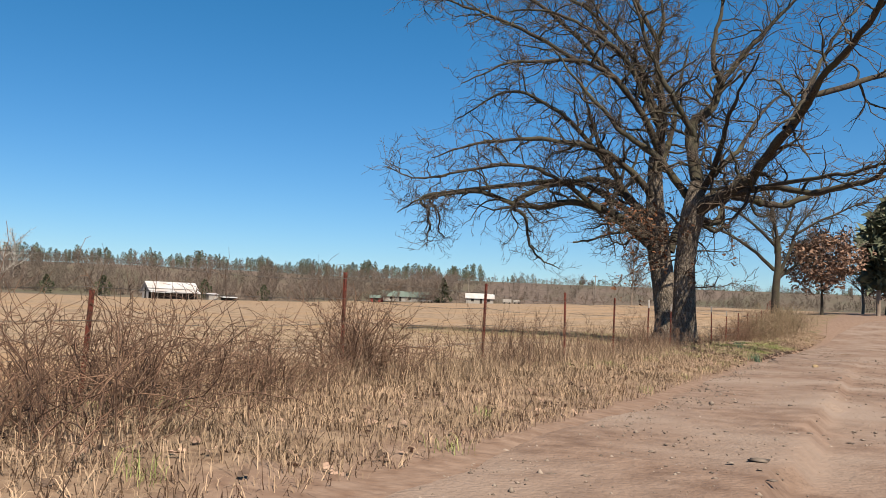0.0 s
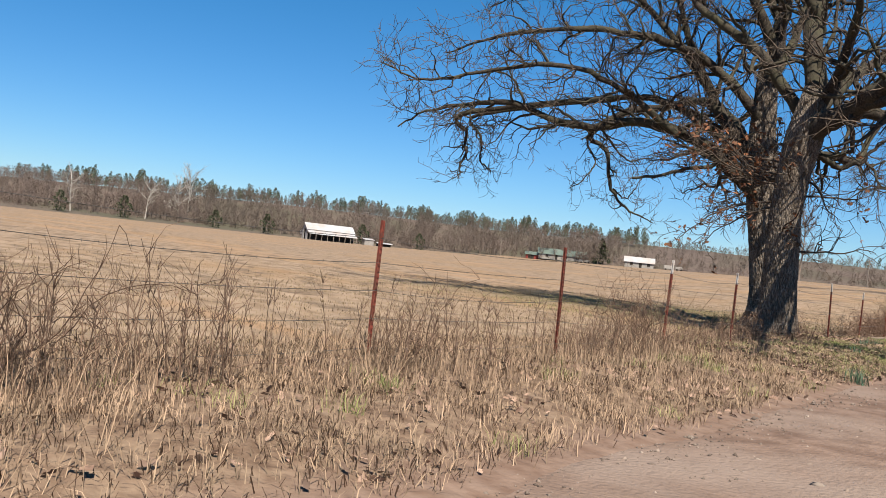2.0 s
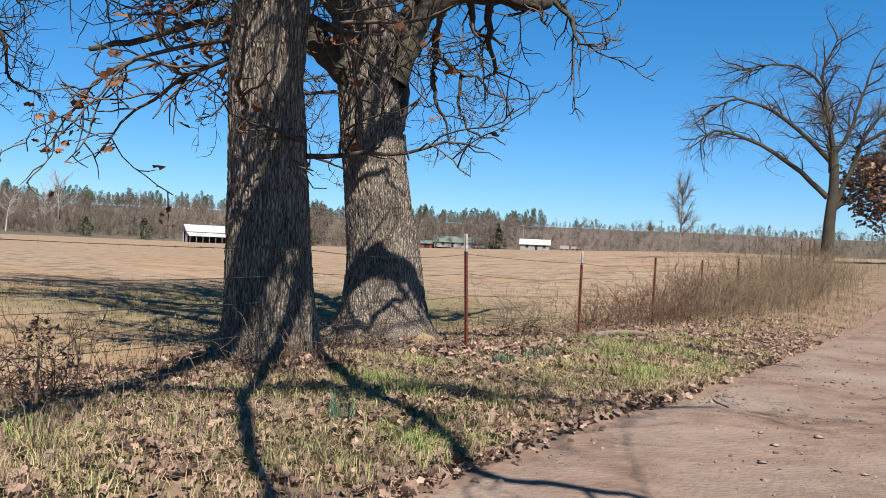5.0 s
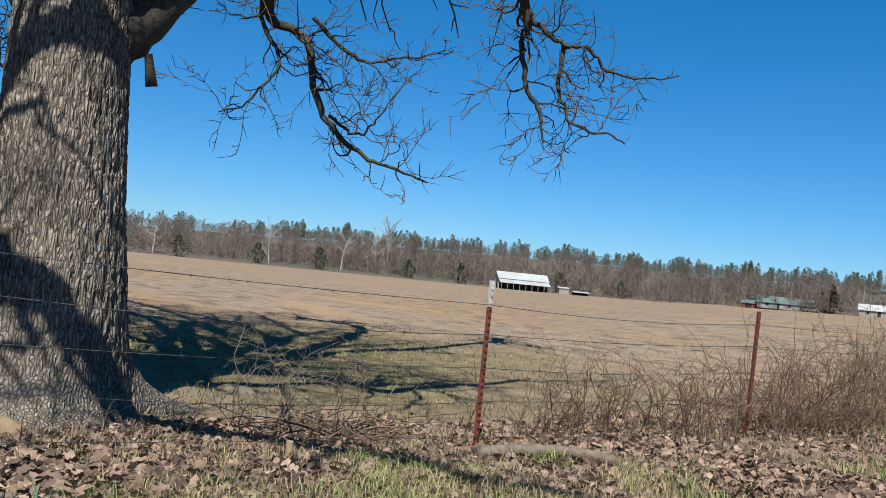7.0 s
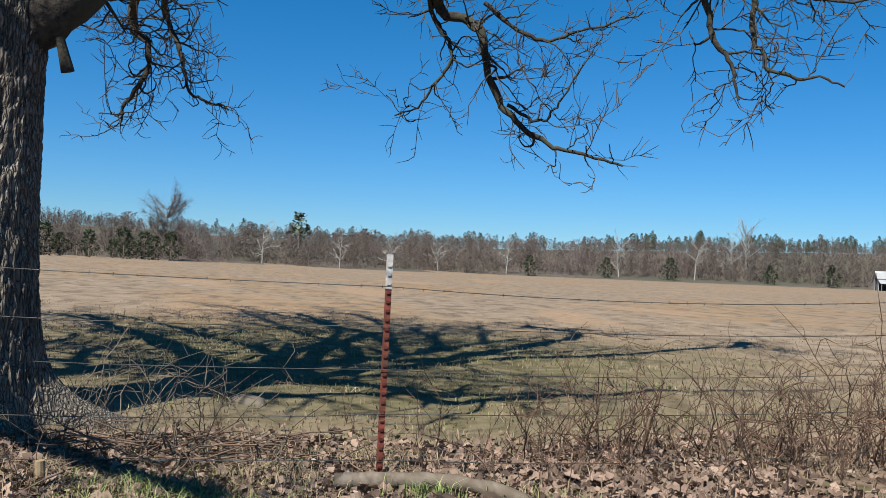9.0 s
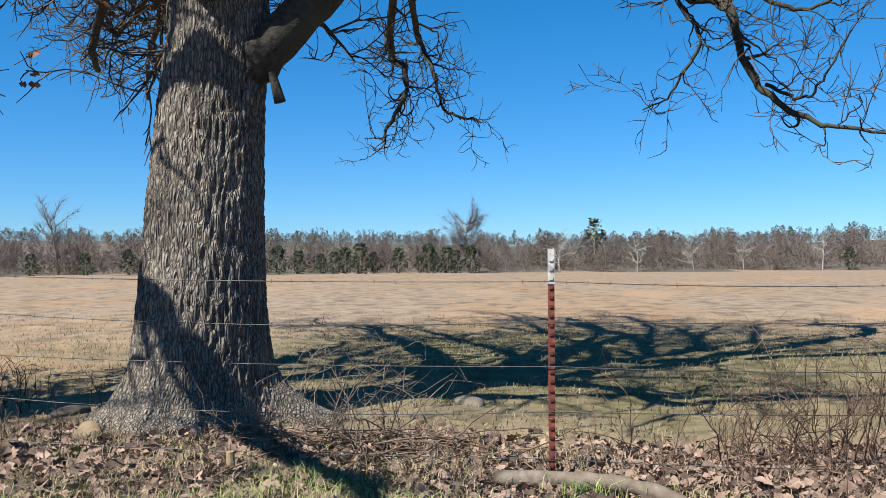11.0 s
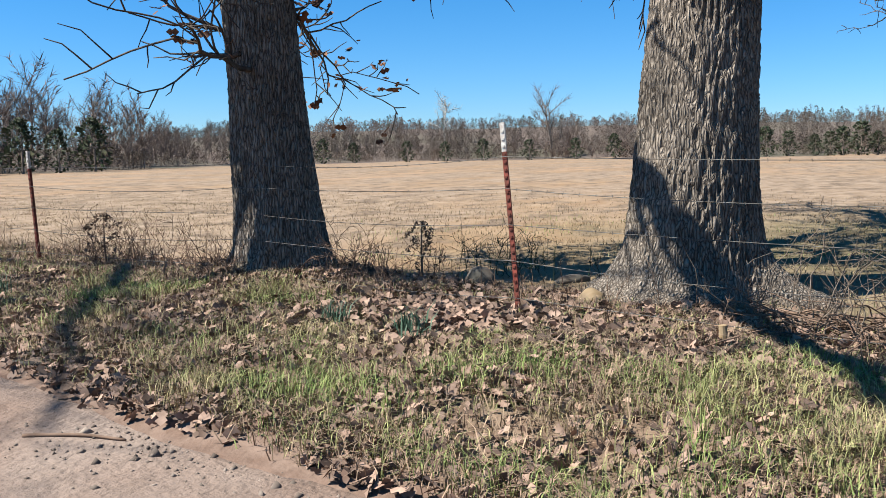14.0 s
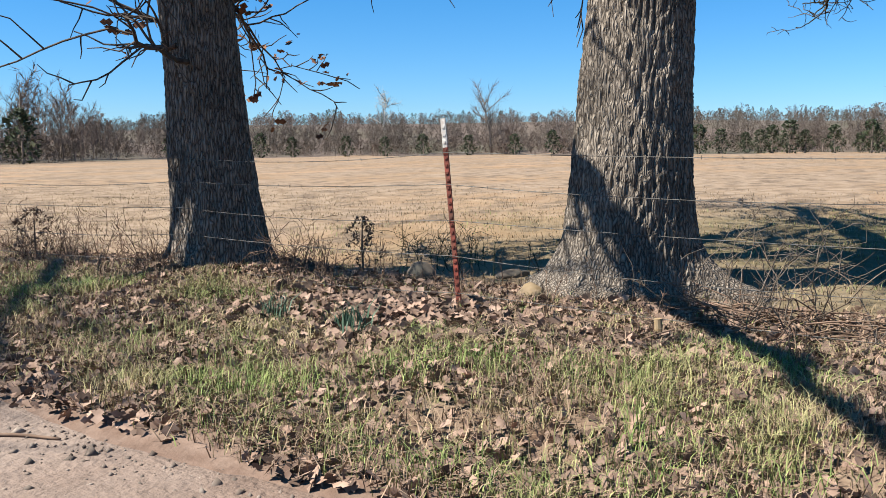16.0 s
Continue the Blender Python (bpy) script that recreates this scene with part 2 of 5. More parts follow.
def ground_material():
    """Straw-coloured pasture, greener under the oaks, a leaf-brown verge, and woodland floor far out."""
    m = bpy.data.materials.new("pasture_and_verge")
    m.use_nodes = True
    nt = m.node_tree
    N, L = nt.nodes.new, nt.links.new
    b = nt.nodes["Principled BSDF"]
    b.inputs["Roughness"].default_value, b.inputs["Specular IOR Level"].default_value = 0.95, 0.15
    co = N("ShaderNodeTexCoord")

    def noise(s, d=6, st=(1, 1, 1)):
        mp = N("ShaderNodeMapping")
        mp.inputs["Scale"].default_value = st
        L(co.outputs["Object"], mp.inputs[0])
        n = N("ShaderNodeTexNoise")
        n.inputs["Scale"].default_value, n.inputs["Detail"].default_value = s, d
        L(mp.outputs[0], n.inputs[0])
        return n.outputs[0]

    def ramp(x, stops):
        r = N("ShaderNodeValToRGB")
        e = r.color_ramp.elements
        while len(e) < len(stops):
            e.new(0.5)
        for k, (p, c) in zip(e, stops):
            k.position, k.color = p, (0.44 * c[0], 0.43 * c[1], 0.43 * c[2], 1)
        L(x, r.inputs[0])
        return r.outputs[0]

    def mix(f, a, c):
        mx = N("ShaderNodeMix")
        mx.data_type = "RGBA"
        L(f, mx.inputs[0])
        L(a, mx.inputs[6])
        L(c, mx.inputs[7])
        return mx.outputs[2]

    def math_(op, a, v):
        n = N("ShaderNodeMath")
        n.operation, n.use_clamp = op, False
        L(a, n.inputs[0])
        if isinstance(v, (int, float)):
            n.inputs[1].default_value = v
        else:
            L(v, n.inputs[1])
        return n.outputs[0]

    def rng_(x, a, c):
        n = N("ShaderNodeMapRange")
        n.inputs[1].default_value, n.inputs[2].default_value = a, c
        n.interpolation_type = "SMOOTHSTEP"
        L(x, n.inputs[0])
        return n.outputs[0]

    sep = N("ShaderNodeSeparateXYZ")
    L(co.outputs["Object"], sep.inputs[0])
    straw = ramp(noise(2.2, 9), [(0.3, (0.36, 0.258, 0.168)), (0.5, (0.51, 0.385, 0.268)), (0.72, (0.62, 0.485, 0.352))])
    straw = mix(rng_(noise(0.05, 4, (1, 2.5, 1)), 0.45, 0.62), straw, ramp(noise(0.9, 8), [(0.3, (0.45, 0.285, 0.155)), (0.7, (0.62, 0.45, 0.285))]))
    straw = mix(rng_(noise(0.8, 8, (1, 1.6, 1)), 0.49, 0.63), straw, ramp(noise(6.0, 8), [(0.35, (0.23, 0.168, 0.115)), (0.65, (0.41, 0.312, 0.22))]))
    straw = mix(rng_(noise(0.13, 6, (0.5, 1.6, 1)), 0.56, 0.64), straw, ramp(noise(3.0, 8), [(0.3, (0.52, 0.335, 0.195)), (0.7, (0.66, 0.475, 0.31))]))
    green = ramp(noise(3.5, 8), [(0.32, (0.17, 0.15, 0.065)), (0.52, (0.29, 0.245, 0.125)), (0.7, (0.40, 0.32, 0.19))])
    far = math_("POWER", math_("ADD", math_("POWER", math_("ADD", sep.outputs[0], 6.5), 2.0), math_("POWER", math_("ADD", sep.outputs[1], -4.0), 2.0)), 0.5)
    under = rng_(math_("ADD", far, math_("MULTIPLY", noise(0.35, 5), 9.0)), 14.0, 6.0)
    col = mix(under, straw, green)
    verge = ramp(noise(7, 9), [(0.3, (0.20, 0.13, 0.088)), (0.5, (0.36, 0.255, 0.18)), (0.72, (0.50, 0.375, 0.265))])
    verge = mix(math_("MULTIPLY", rng_(noise(1.3, 5), 0.5, 0.68), rng_(sep.outputs[1], -18.0, -8.0)), verge, ramp(noise(9, 8), [(0.35, (0.15, 0.15, 0.06)), (0.65, (0.29, 0.26, 0.13))]))
    vx = math_("ADD", sep.outputs[0], math_("MULTIPLY", noise(0.9, 5), 2.2))
    col = mix(rng_(vx, 0.2, 1.5), col, verge)
    dirt = ramp(noise(6, 8), [(0.3, (0.29, 0.19, 0.14)), (0.7, (0.44, 0.32, 0.25))])
    col = mix(rng_(math_("ADD", sep.outputs[0], math_("MULTIPLY", noise(2.5, 5), 0.7)), 2.6, 3.1), col, dirt)
    L(col, b.inputs["Base Color"])
    bp = N("ShaderNodeBump")
    bp.inputs["Strength"].default_value, bp.inputs["Distance"].default_value = 0.9, 0.06
    L(noise(5.5, 9), bp.inputs["Height"])
    L(bp.outputs[0], b.inputs["Normal"])
    return m


M_GROUND = ground_material()
M_WOODFLOOR = mat("woodland_floor", (0.15, 0.11, 0.09), (0.30, 0.23, 0.19), 0.6, (0.16, 0.15, 0.10), 0.03, 0.95, 0.5, 0.5)

# ---- mesh helpers ----
rng = np.random.default_rng(11)


def mesh_of(name, V, F, material, smooth=False):
    """One mesh from vertex and face arrays (all faces with the same number of corners)."""
    V, F = np.asarray(V, dtype=np.float32).reshape(-1, 3), np.asarray(F, dtype=np.int32)
    me = bpy.data.meshes.new(name)
    k = F.shape[1]
    me.vertices.add(len(V))
    me.vertices.foreach_set("co", V.ravel())
    me.loops.add(F.size)
    me.loops.foreach_set("vertex_index", F.ravel())
    me.polygons.add(len(F))
    me.polygons.foreach_set("loop_start", np.arange(0, F.size, k, dtype=np.int32))
    if smooth:
        me.polygons.foreach_set("use_smooth", np.ones(len(F), dtype=bool))
    me.update(calc_edges=True)
    me.materials.append(material)
    return me


def put(name, V, F, material, parent=None, label="", category="", kind="", group="", smooth=False):
    ob = new(name, mesh_of(name, V, F, material, smooth))
    if parent:
        ob.parent = parent
    return tagged(ob, label, category, group, kind)


def part(name, bm, material, parent, label=""):
    me = bpy.data.meshes.new(name)
    bm.to_mesh(me)
    bm.free()
    me.materials.append(material)
    ob = new(name, me)
    ob.parent = parent
    return tagged(ob, label)


def thing(name, at, label, category, group="", rz=0.0):
    ob = new(name)
    ob.matrix_world = pose(*at, 0, 0, rz)
    return tagged(ob, label, category, group)


def box_bm(x0, x1, y0, y1, z0, z1, bm=None, bevel=0.0):
    bm = bm or bmesh.new()
    r = bmesh.ops.create_cube(bm, size=1)
    for v in r["verts"]:
        v.co = ((x0 + x1) / 2 + v.co.x * (x1 - x0), (y0 + y1) / 2 + v.co.y * (y1 - y0), (z0 + z1) / 2 + v.co.z * (z1 - z0))
    if bevel:
        bmesh.ops.bevel(bm, geom=[e for e in bm.edges], offset=bevel, segments=1, affect="EDGES")
    return bm


class Tubes:
    """Gathers many tapering tubes into one quad mesh."""

    def __init__(self):
        self.V, self.F, self.n = [], [], 0

    def add(self, P, R, sides):
        P, R = np.asarray(P, dtype=float), np.asarray(R, dtype=float)
        n = len(P)
        T = np.gradient(P, axis=0)
        T /= np.linalg.norm(T, axis=1)[:, None] + 1e-9
        ref = np.array([0.0, 0.0, 1.0]) if abs(T[0, 2]) < 0.85 else np.array([1.0, 0.0, 0.0])
        U = np.cross(T, ref)
        U /= np.linalg.norm(U, axis=1)[:, None] + 1e-9
        W = np.cross(T, U)
        a = np.linspace(0, 2 * np.pi, sides, endpoint=False)
        V = P[:, None] + R[:, None, None] * (U[:, None] * np.cos(a)[None, :, None] + W[:, None] * np.sin(a)[None, :, None])
        i = np.arange(n - 1)[:, None] * sides
        j = np.arange(sides)[None]
        k = (j + 1) % sides
        F = np.stack([i + j, i + k, i + sides + k, i + sides + j], -1).reshape(-1, 4) + self.n
        self.V.append(V.reshape(-1, 3))
        self.F.append(F)
        self.n += n * sides

    def arrays(self):
        return np.concatenate(self.V), np.concatenate(self.F)

    def put(self, name, material, parent=None, smooth=True, **tags):
        V, F = self.arrays()
        return put(name, V, F, material, parent, smooth=smooth, **tags)


def spline(P, n):
    """A smooth curve through a few points."""
    P = np.asarray(P, dtype=float)
    P = np.vstack([2 * P[0] - P[1], P, 2 * P[-1] - P[-2]])
    out = []
    m = len(P) - 3
    for s in np.linspace(0, m - 1e-6, n):
        i = int(s)
        t = s - i
        a, b, c, d = P[i:i + 4]
        out.append(0.5 * (2 * b + (c - a) * t + (2 * a - 5 * b + 4 * c - d) * t * t + (3 * b - a - 3 * c + d) * t ** 3))
    return np.array(out)


def grow(p, d, length, n, wig, up):
    """A gnarled shoot that starts at p in direction d."""
    P = np.empty((n + 1, 3))
    P[0] = p
    d = np.array(d, dtype=float)
    k = rng.normal(0, wig, (n, 3))
    for i in range(n):
        d = d + k[i]
        d[2] += up
        d /= math.sqrt(d @ d)
        P[i + 1] = P[i] + d * (length / n)
    return P


def aside(t, angle):
    """A direction that leans away from t by an angle, to a random side."""
    r = rng.normal(0, 1, 3)
    r -= t * (r @ t)
    r /= math.sqrt(r @ r) + 1e-9
    return t * math.cos(angle) + r * math.sin(angle)


def blades(C, height, width, lean, spread=0.0):
    """Bent grass blades at the points C: five corners and three triangles each."""
    n = len(C)
    a = rng.uniform(0, 2 * np.pi, n)
    side = np.stack([np.cos(a), np.sin(a), np.zeros(n)], 1)
    b = a + rng.uniform(0.6, 2.5, n)
    out = np.stack([np.cos(b), np.sin(b), np.zeros(n)], 1)
    h = height * rng.uniform(0.45, 1.15, n)
    w = width * rng.uniform(0.6, 1.3, n)
    l = lean * h * rng.uniform(0.2, 1.4, n)
    up = np.array([0, 0, 1.0])
    base = C - up * 0.02
    mid = C + out * (l * 0.35)[:, None] + up * (h * 0.6)[:, None]
    tip = C + out * l[:, None] + up * (h * (1 - 0.25 * lean))[:, None]
    V = np.stack([base - side * w[:, None] / 2, base + side * w[:, None] / 2, mid + side * w[:, None] * 0.35, mid - side * w[:, None] * 0.35, tip], 1)
    f = np.array([[0, 1, 2], [0, 2, 3], [3, 2, 4]])
    F = (np.arange(n)[:, None, None] * 5 + f[None]).reshape(-1, 3)
    return V.reshape(-1, 3), F


def flakes(C, size, tilt=0.7, normal=None, elong=1.5):
    """Curled leaf flakes at the points C: an uneven, lobed outline with its midrib folded."""
    n = len(C)
    a = rng.uniform(0, 2 * np.pi, n)
    nz = rng.normal(0, tilt, (n, 3))
    nz[:, 2] += 1.0
    nz /= np.linalg.norm(nz, axis=1)[:, None]
    x = np.stack([np.cos(a), np.sin(a), np.zeros(n)], 1)
    x -= nz * (x * nz).sum(1)[:, None]
    x /= np.linalg.norm(x, axis=1)[:, None]
    y = np.cross(nz, x)
    s = size * rng.uniform(0.55, 1.3, n)
    px = np.array([-1.0, -0.35, -0.05, 0.45, 1.0, 0.45, -0.05, -0.35]) * elong / 2
    py = np.array([0.0, 0.42, 0.22, 0.45, 0.0, -0.45, -0.22, -0.42])
    curl = rng.uniform(-0.15, 0.55, n)
    V = (C[:, None] + s[:, None, None] * (px[None, :, None] * x[:, None] + py[None, :, None] * y[:, None] + (np.abs(py)[None, :] * curl[:, None] + 0.18 * (px ** 2)[None, :] * curl[:, None])[:, :, None] * nz[:, None]))
    f = np.array([[0, 2, 1], [0, 7, 6], [2, 4, 3], [6, 5, 4], [0, 6, 2], [2, 6, 4]])
    F = (np.arange(n)[:, None, None] * 8 + f[None]).reshape(-1, 3)
    return V.reshape(-1, 3), F


# ---- lie of the land ----
AZ = np.array([-180, -90, -30, 0, 20, 35, 45, 54, 70, 75, 86, 90, 93, 110, 120, 131, 139, 148, 156, 165, 180])
EDGE = np.array([90, 120, 260, 300, 305, 352, 350, 348, 292, 270, 232, 222, 168, 163, 190, 186, 176, 118, 100, 92, 90])
HILL = np.array([3, 3, 9, 9, 10, 14, 16.5, 16.5, 12, 11, 9.5, 9, 8, 9, 10, 10, 9, 5, 3, 3, 3])


def step(x, a, b):
    t = np.clip((x - a) / (b - a), 0, 1)
    return t * t * (3 - 2 * t)


def road_left(y):
    return 2.72 + 0.10 * np.sin(y * 0.21) + 0.06 * np.sin(y * 0.83 + 1) + np.where(y > 5, 0.0023 * (y - 5) ** 2, 0) + np.where(y < -15, -0.02 * (y + 15), 0)


def swell(x, y):
    """Height of the land without its small bumps."""
    d = np.hypot(x - 5, y - 3)
    az = np.degrees(np.arctan2(-(x - 5), y - 3))
    w = step(az, 50, 14) * step(az, -95, -40)
    z = (1.9 * (1 - np.exp(-np.maximum(d - 4, 0) / 34)) + 0.0075 * d) * w * step(d, 3, 30)
    z = z + 0.0042 * np.minimum(d, 260) * step(az, 80, 100)
    e = np.interp(az, AZ, EDGE)
    z = z + np.interp(az, AZ, HILL) * step(d, e + 2, e + 95) + 26 * step(d, 600, 1600) * step(np.abs(az - 20), 80, 10)
    return z


def land(x, y):
    """Height of the ground: pasture, bank of the verge, and a shallow bed under the road."""
    x, y = np.asarray(x, dtype=float), np.asarray(y, dtype=float)
    l = road_left(y)
    bank = -0.13 * step(x, l - 1.25, l + 0.02) - 0.05 * step(x, l + 0.05, l + 0.3) * step(x, l + 6.2, l + 5.9)
    hump = 0.16 * np.exp(-(((x + 0.35) / 1.1) ** 2 + ((y + 2.9) / 1.1) ** 2)) + 0.10 * np.exp(-(((x + 1.7) / 1.1) ** 2 + ((y - 0.6) / 1.0) ** 2)) - 0.05 * np.exp(-((x + 2.2) / 1.6) ** 2)
    small = 0.025 * np.sin(x * 1.7 + 0.6 * y) * np.sin(y * 1.3 - 0.4 * x) + 0.012 * np.sin(x * 5.1 + 1) * np.sin(y * 4.3 + 2)
    small = small * step(x, l + 0.2, l - 0.4)
    return swell(x, y) + bank + hump + small


def axis_steps(lo, hi, fine, far):
    a = [lo + fine * i for i in range(int((hi - lo) / fine) + 1)]
    s, p = fine, a[-1]
    while p < far:
        s *= 1.13
        p += s
        a.append(p)
    s, p = fine, a[0]
    head = []
    while p > -far:
        s *= 1.13
        p -= s
        head.append(p)
    return np.array(head[::-1] + a)


def grid_mesh(xs, ys, zf):
    X, Y = np.meshgrid(xs, ys)
    V = np.stack([X, Y, zf(X, Y)], -1).reshape(-1, 3)
    nx, ny = len(xs), len(ys)
    i = (np.arange(ny - 1)[:, None] * nx + np.arange(nx - 1)[None]).ravel()
    return V, np.stack([i, i + 1, i + nx + 1, i + nx], 1)


def clods(X, Y):
    """Small tussocks and hollows of the pasture near the fence."""
    f = np.array([noise.noise((x * 1.9, y * 1.9, 0.3)) + 0.5 * noise.noise((x * 5.3, y * 5.3, 1.7)) for x, y in zip(X.ravel(), Y.ravel())]).reshape(X.shape)
    return f * 0.035 * step(np.hypot(X + 2, Y + 8), 45, 22) * step(X, road_left(Y) + 0.1, road_left(Y) - 0.3)


xs, ys = axis_steps(-12, 4, 0.22, 2600), axis_steps(-38, 14, 0.25, 2600)
V, F = grid_mesh(xs, ys, lambda X, Y: land(X, Y) + clods(X, Y))
ground = put("ground", V, F, M_GROUND, kind="structure", label="dry straw-coloured winter pasture with a leafy verge", smooth=True)
cx, cy = V[F].mean(1)[:, 0], V[F].mean(1)[:, 1]
wood = np.hypot(cx - 5, cy - 3) > np.interp(np.degrees(np.arctan2(-(cx - 5), cy - 3)), AZ, EDGE) + 1
ground.data.materials.append(M_WOODFLOOR)
ground.data.polygons.foreach_set("material_index", wood.astype(np.int32))

ys_r = np.concatenate([np.arange(-60, -36, 0.6), np.arange(-36, 10, 0.16), np.arange(10, 60, 0.6), np.arange(60, 150, 3)])
us = np.linspace(0, 5.6, 44)


def road_surface():
    U, Y = np.meshgrid(us, ys_r)
    X = U + road_left(Y) - 0.06
    Z = swell(X, Y) - 0.155 + 0.05 * np.sin(np.pi * U / 5.6) - 0.022 * np.exp(-((U - 1.25) / 0.4) ** 2) - 0.022 * np.exp(-((U - 3.3) / 0.4) ** 2)
    Z += 0.012 * np.sin(X * 2.3 + np.sin(Y * 0.7) * 2) * np.sin(Y * 0.9) + 0.004 * np.sin(X * 9 + Y * 3) * np.sin(Y * 7)
    Z[:, 0] -= 0.06
    Z[:, -1] -= 0.06
    V = np.stack([X, Y, Z], -1).reshape(-1, 3)
    nx, ny = len(us), len(ys_r)
    i = (np.arange(ny - 1)[:, None] * nx + np.arange(nx - 1)[None]).ravel()
    return V, np.stack([i, i + 1, i + nx + 1, i + nx], 1)


def road_z(x, y):
    U = x - road_left(y) + 0.06
    return swell(x, y) - 0.155 + 0.05 * np.sin(np.pi * np.clip(U, 0, 5.6) / 5.6) - 0.022 * np.exp(-((U - 1.25) / 0.4) ** 2)


put("road", *road_surface(), M_ROAD, kind="structure", label="pinkish packed dirt and gravel country road", smooth=True)

# ---- the two oaks ----
OAK_A, OAK_B = np.array([-0.42, -2.99, 0.05]), np.array([-1.76, 0.63, 0.02])
ACROSS, AWAY = np.array([0.892, 0.452, 0.0]), np.array([-0.452, 0.892, 0.0])


def ridge(a, z, f, seed):
    """Bark relief over the angle and height: long interlaced ridges with cracks between."""
    w = noise.noise((math.cos(a) * 1.5, math.sin(a) * 1.5, z * 0.9 + seed)) * 0.9
    r = f * (a + 0.10 * w)
    n1 = noise.noise((math.cos(r / f) * f, math.sin(r / f) * f, z * 5.5 + seed))
    n2 = noise.noise((math.cos(a) * f * 2.1, math.sin(a) * f * 2.1, z * 9.0 - seed))
    return max(-1.2, 1 - abs(n1) * 3.4) * 0.65 + (1 - abs(n2) * 2.2) * 0.35


def oak_trunk(tree, axis, radii, roots, seed, rel):
    """A thick trunk: radii by height, root flares by (angle, reach), ridged bark."""
    top = axis[-1][2]
    nz, na = int(top / 0.03), 250
    zs = np.linspace(-0.25, top, nz)
    ax = np.asarray(axis, dtype=float)
    rz_ = np.asarray(radii, dtype=float)
    V = np.empty((nz, na, 3))
    for i, z in enumerate(zs):
        cx_, cy_ = np.interp(z, ax[:, 2], ax[:, 0]), np.interp(z, ax[:, 2], ax[:, 1])
        r0 = np.interp(z, rz_[:, 0], rz_[:, 1])
        for j in range(na):
            a = 2 * math.pi * j / na
            r = r0
            for ra, reach in roots:
                da = (a - ra + math.pi) % (2 * math.pi) - math.pi
                r += reach * math.exp(-max(z, 0) / 0.17 if z > 0 else 0) * math.exp(-(da / 0.26) ** 2)
            r *= 1 + 0.045 * noise.noise((math.cos(a) * 1.3, math.sin(a) * 1.3, z * 0.7 + seed * 3))
            r += rel * ridge(a, z, 11.0, seed)
            V[i, j] = (cx_ + r * math.cos(a), cy_ + r * math.sin(a), z)
    i = np.arange(nz - 1)[:, None] * na
    j = np.arange(na)[None]
    k = (j + 1) % na
    F = np.stack([i + j, i + k, i + na + k, i + na + j], -1).reshape(-1, 4)
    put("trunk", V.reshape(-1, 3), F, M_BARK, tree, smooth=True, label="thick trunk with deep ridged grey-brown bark")


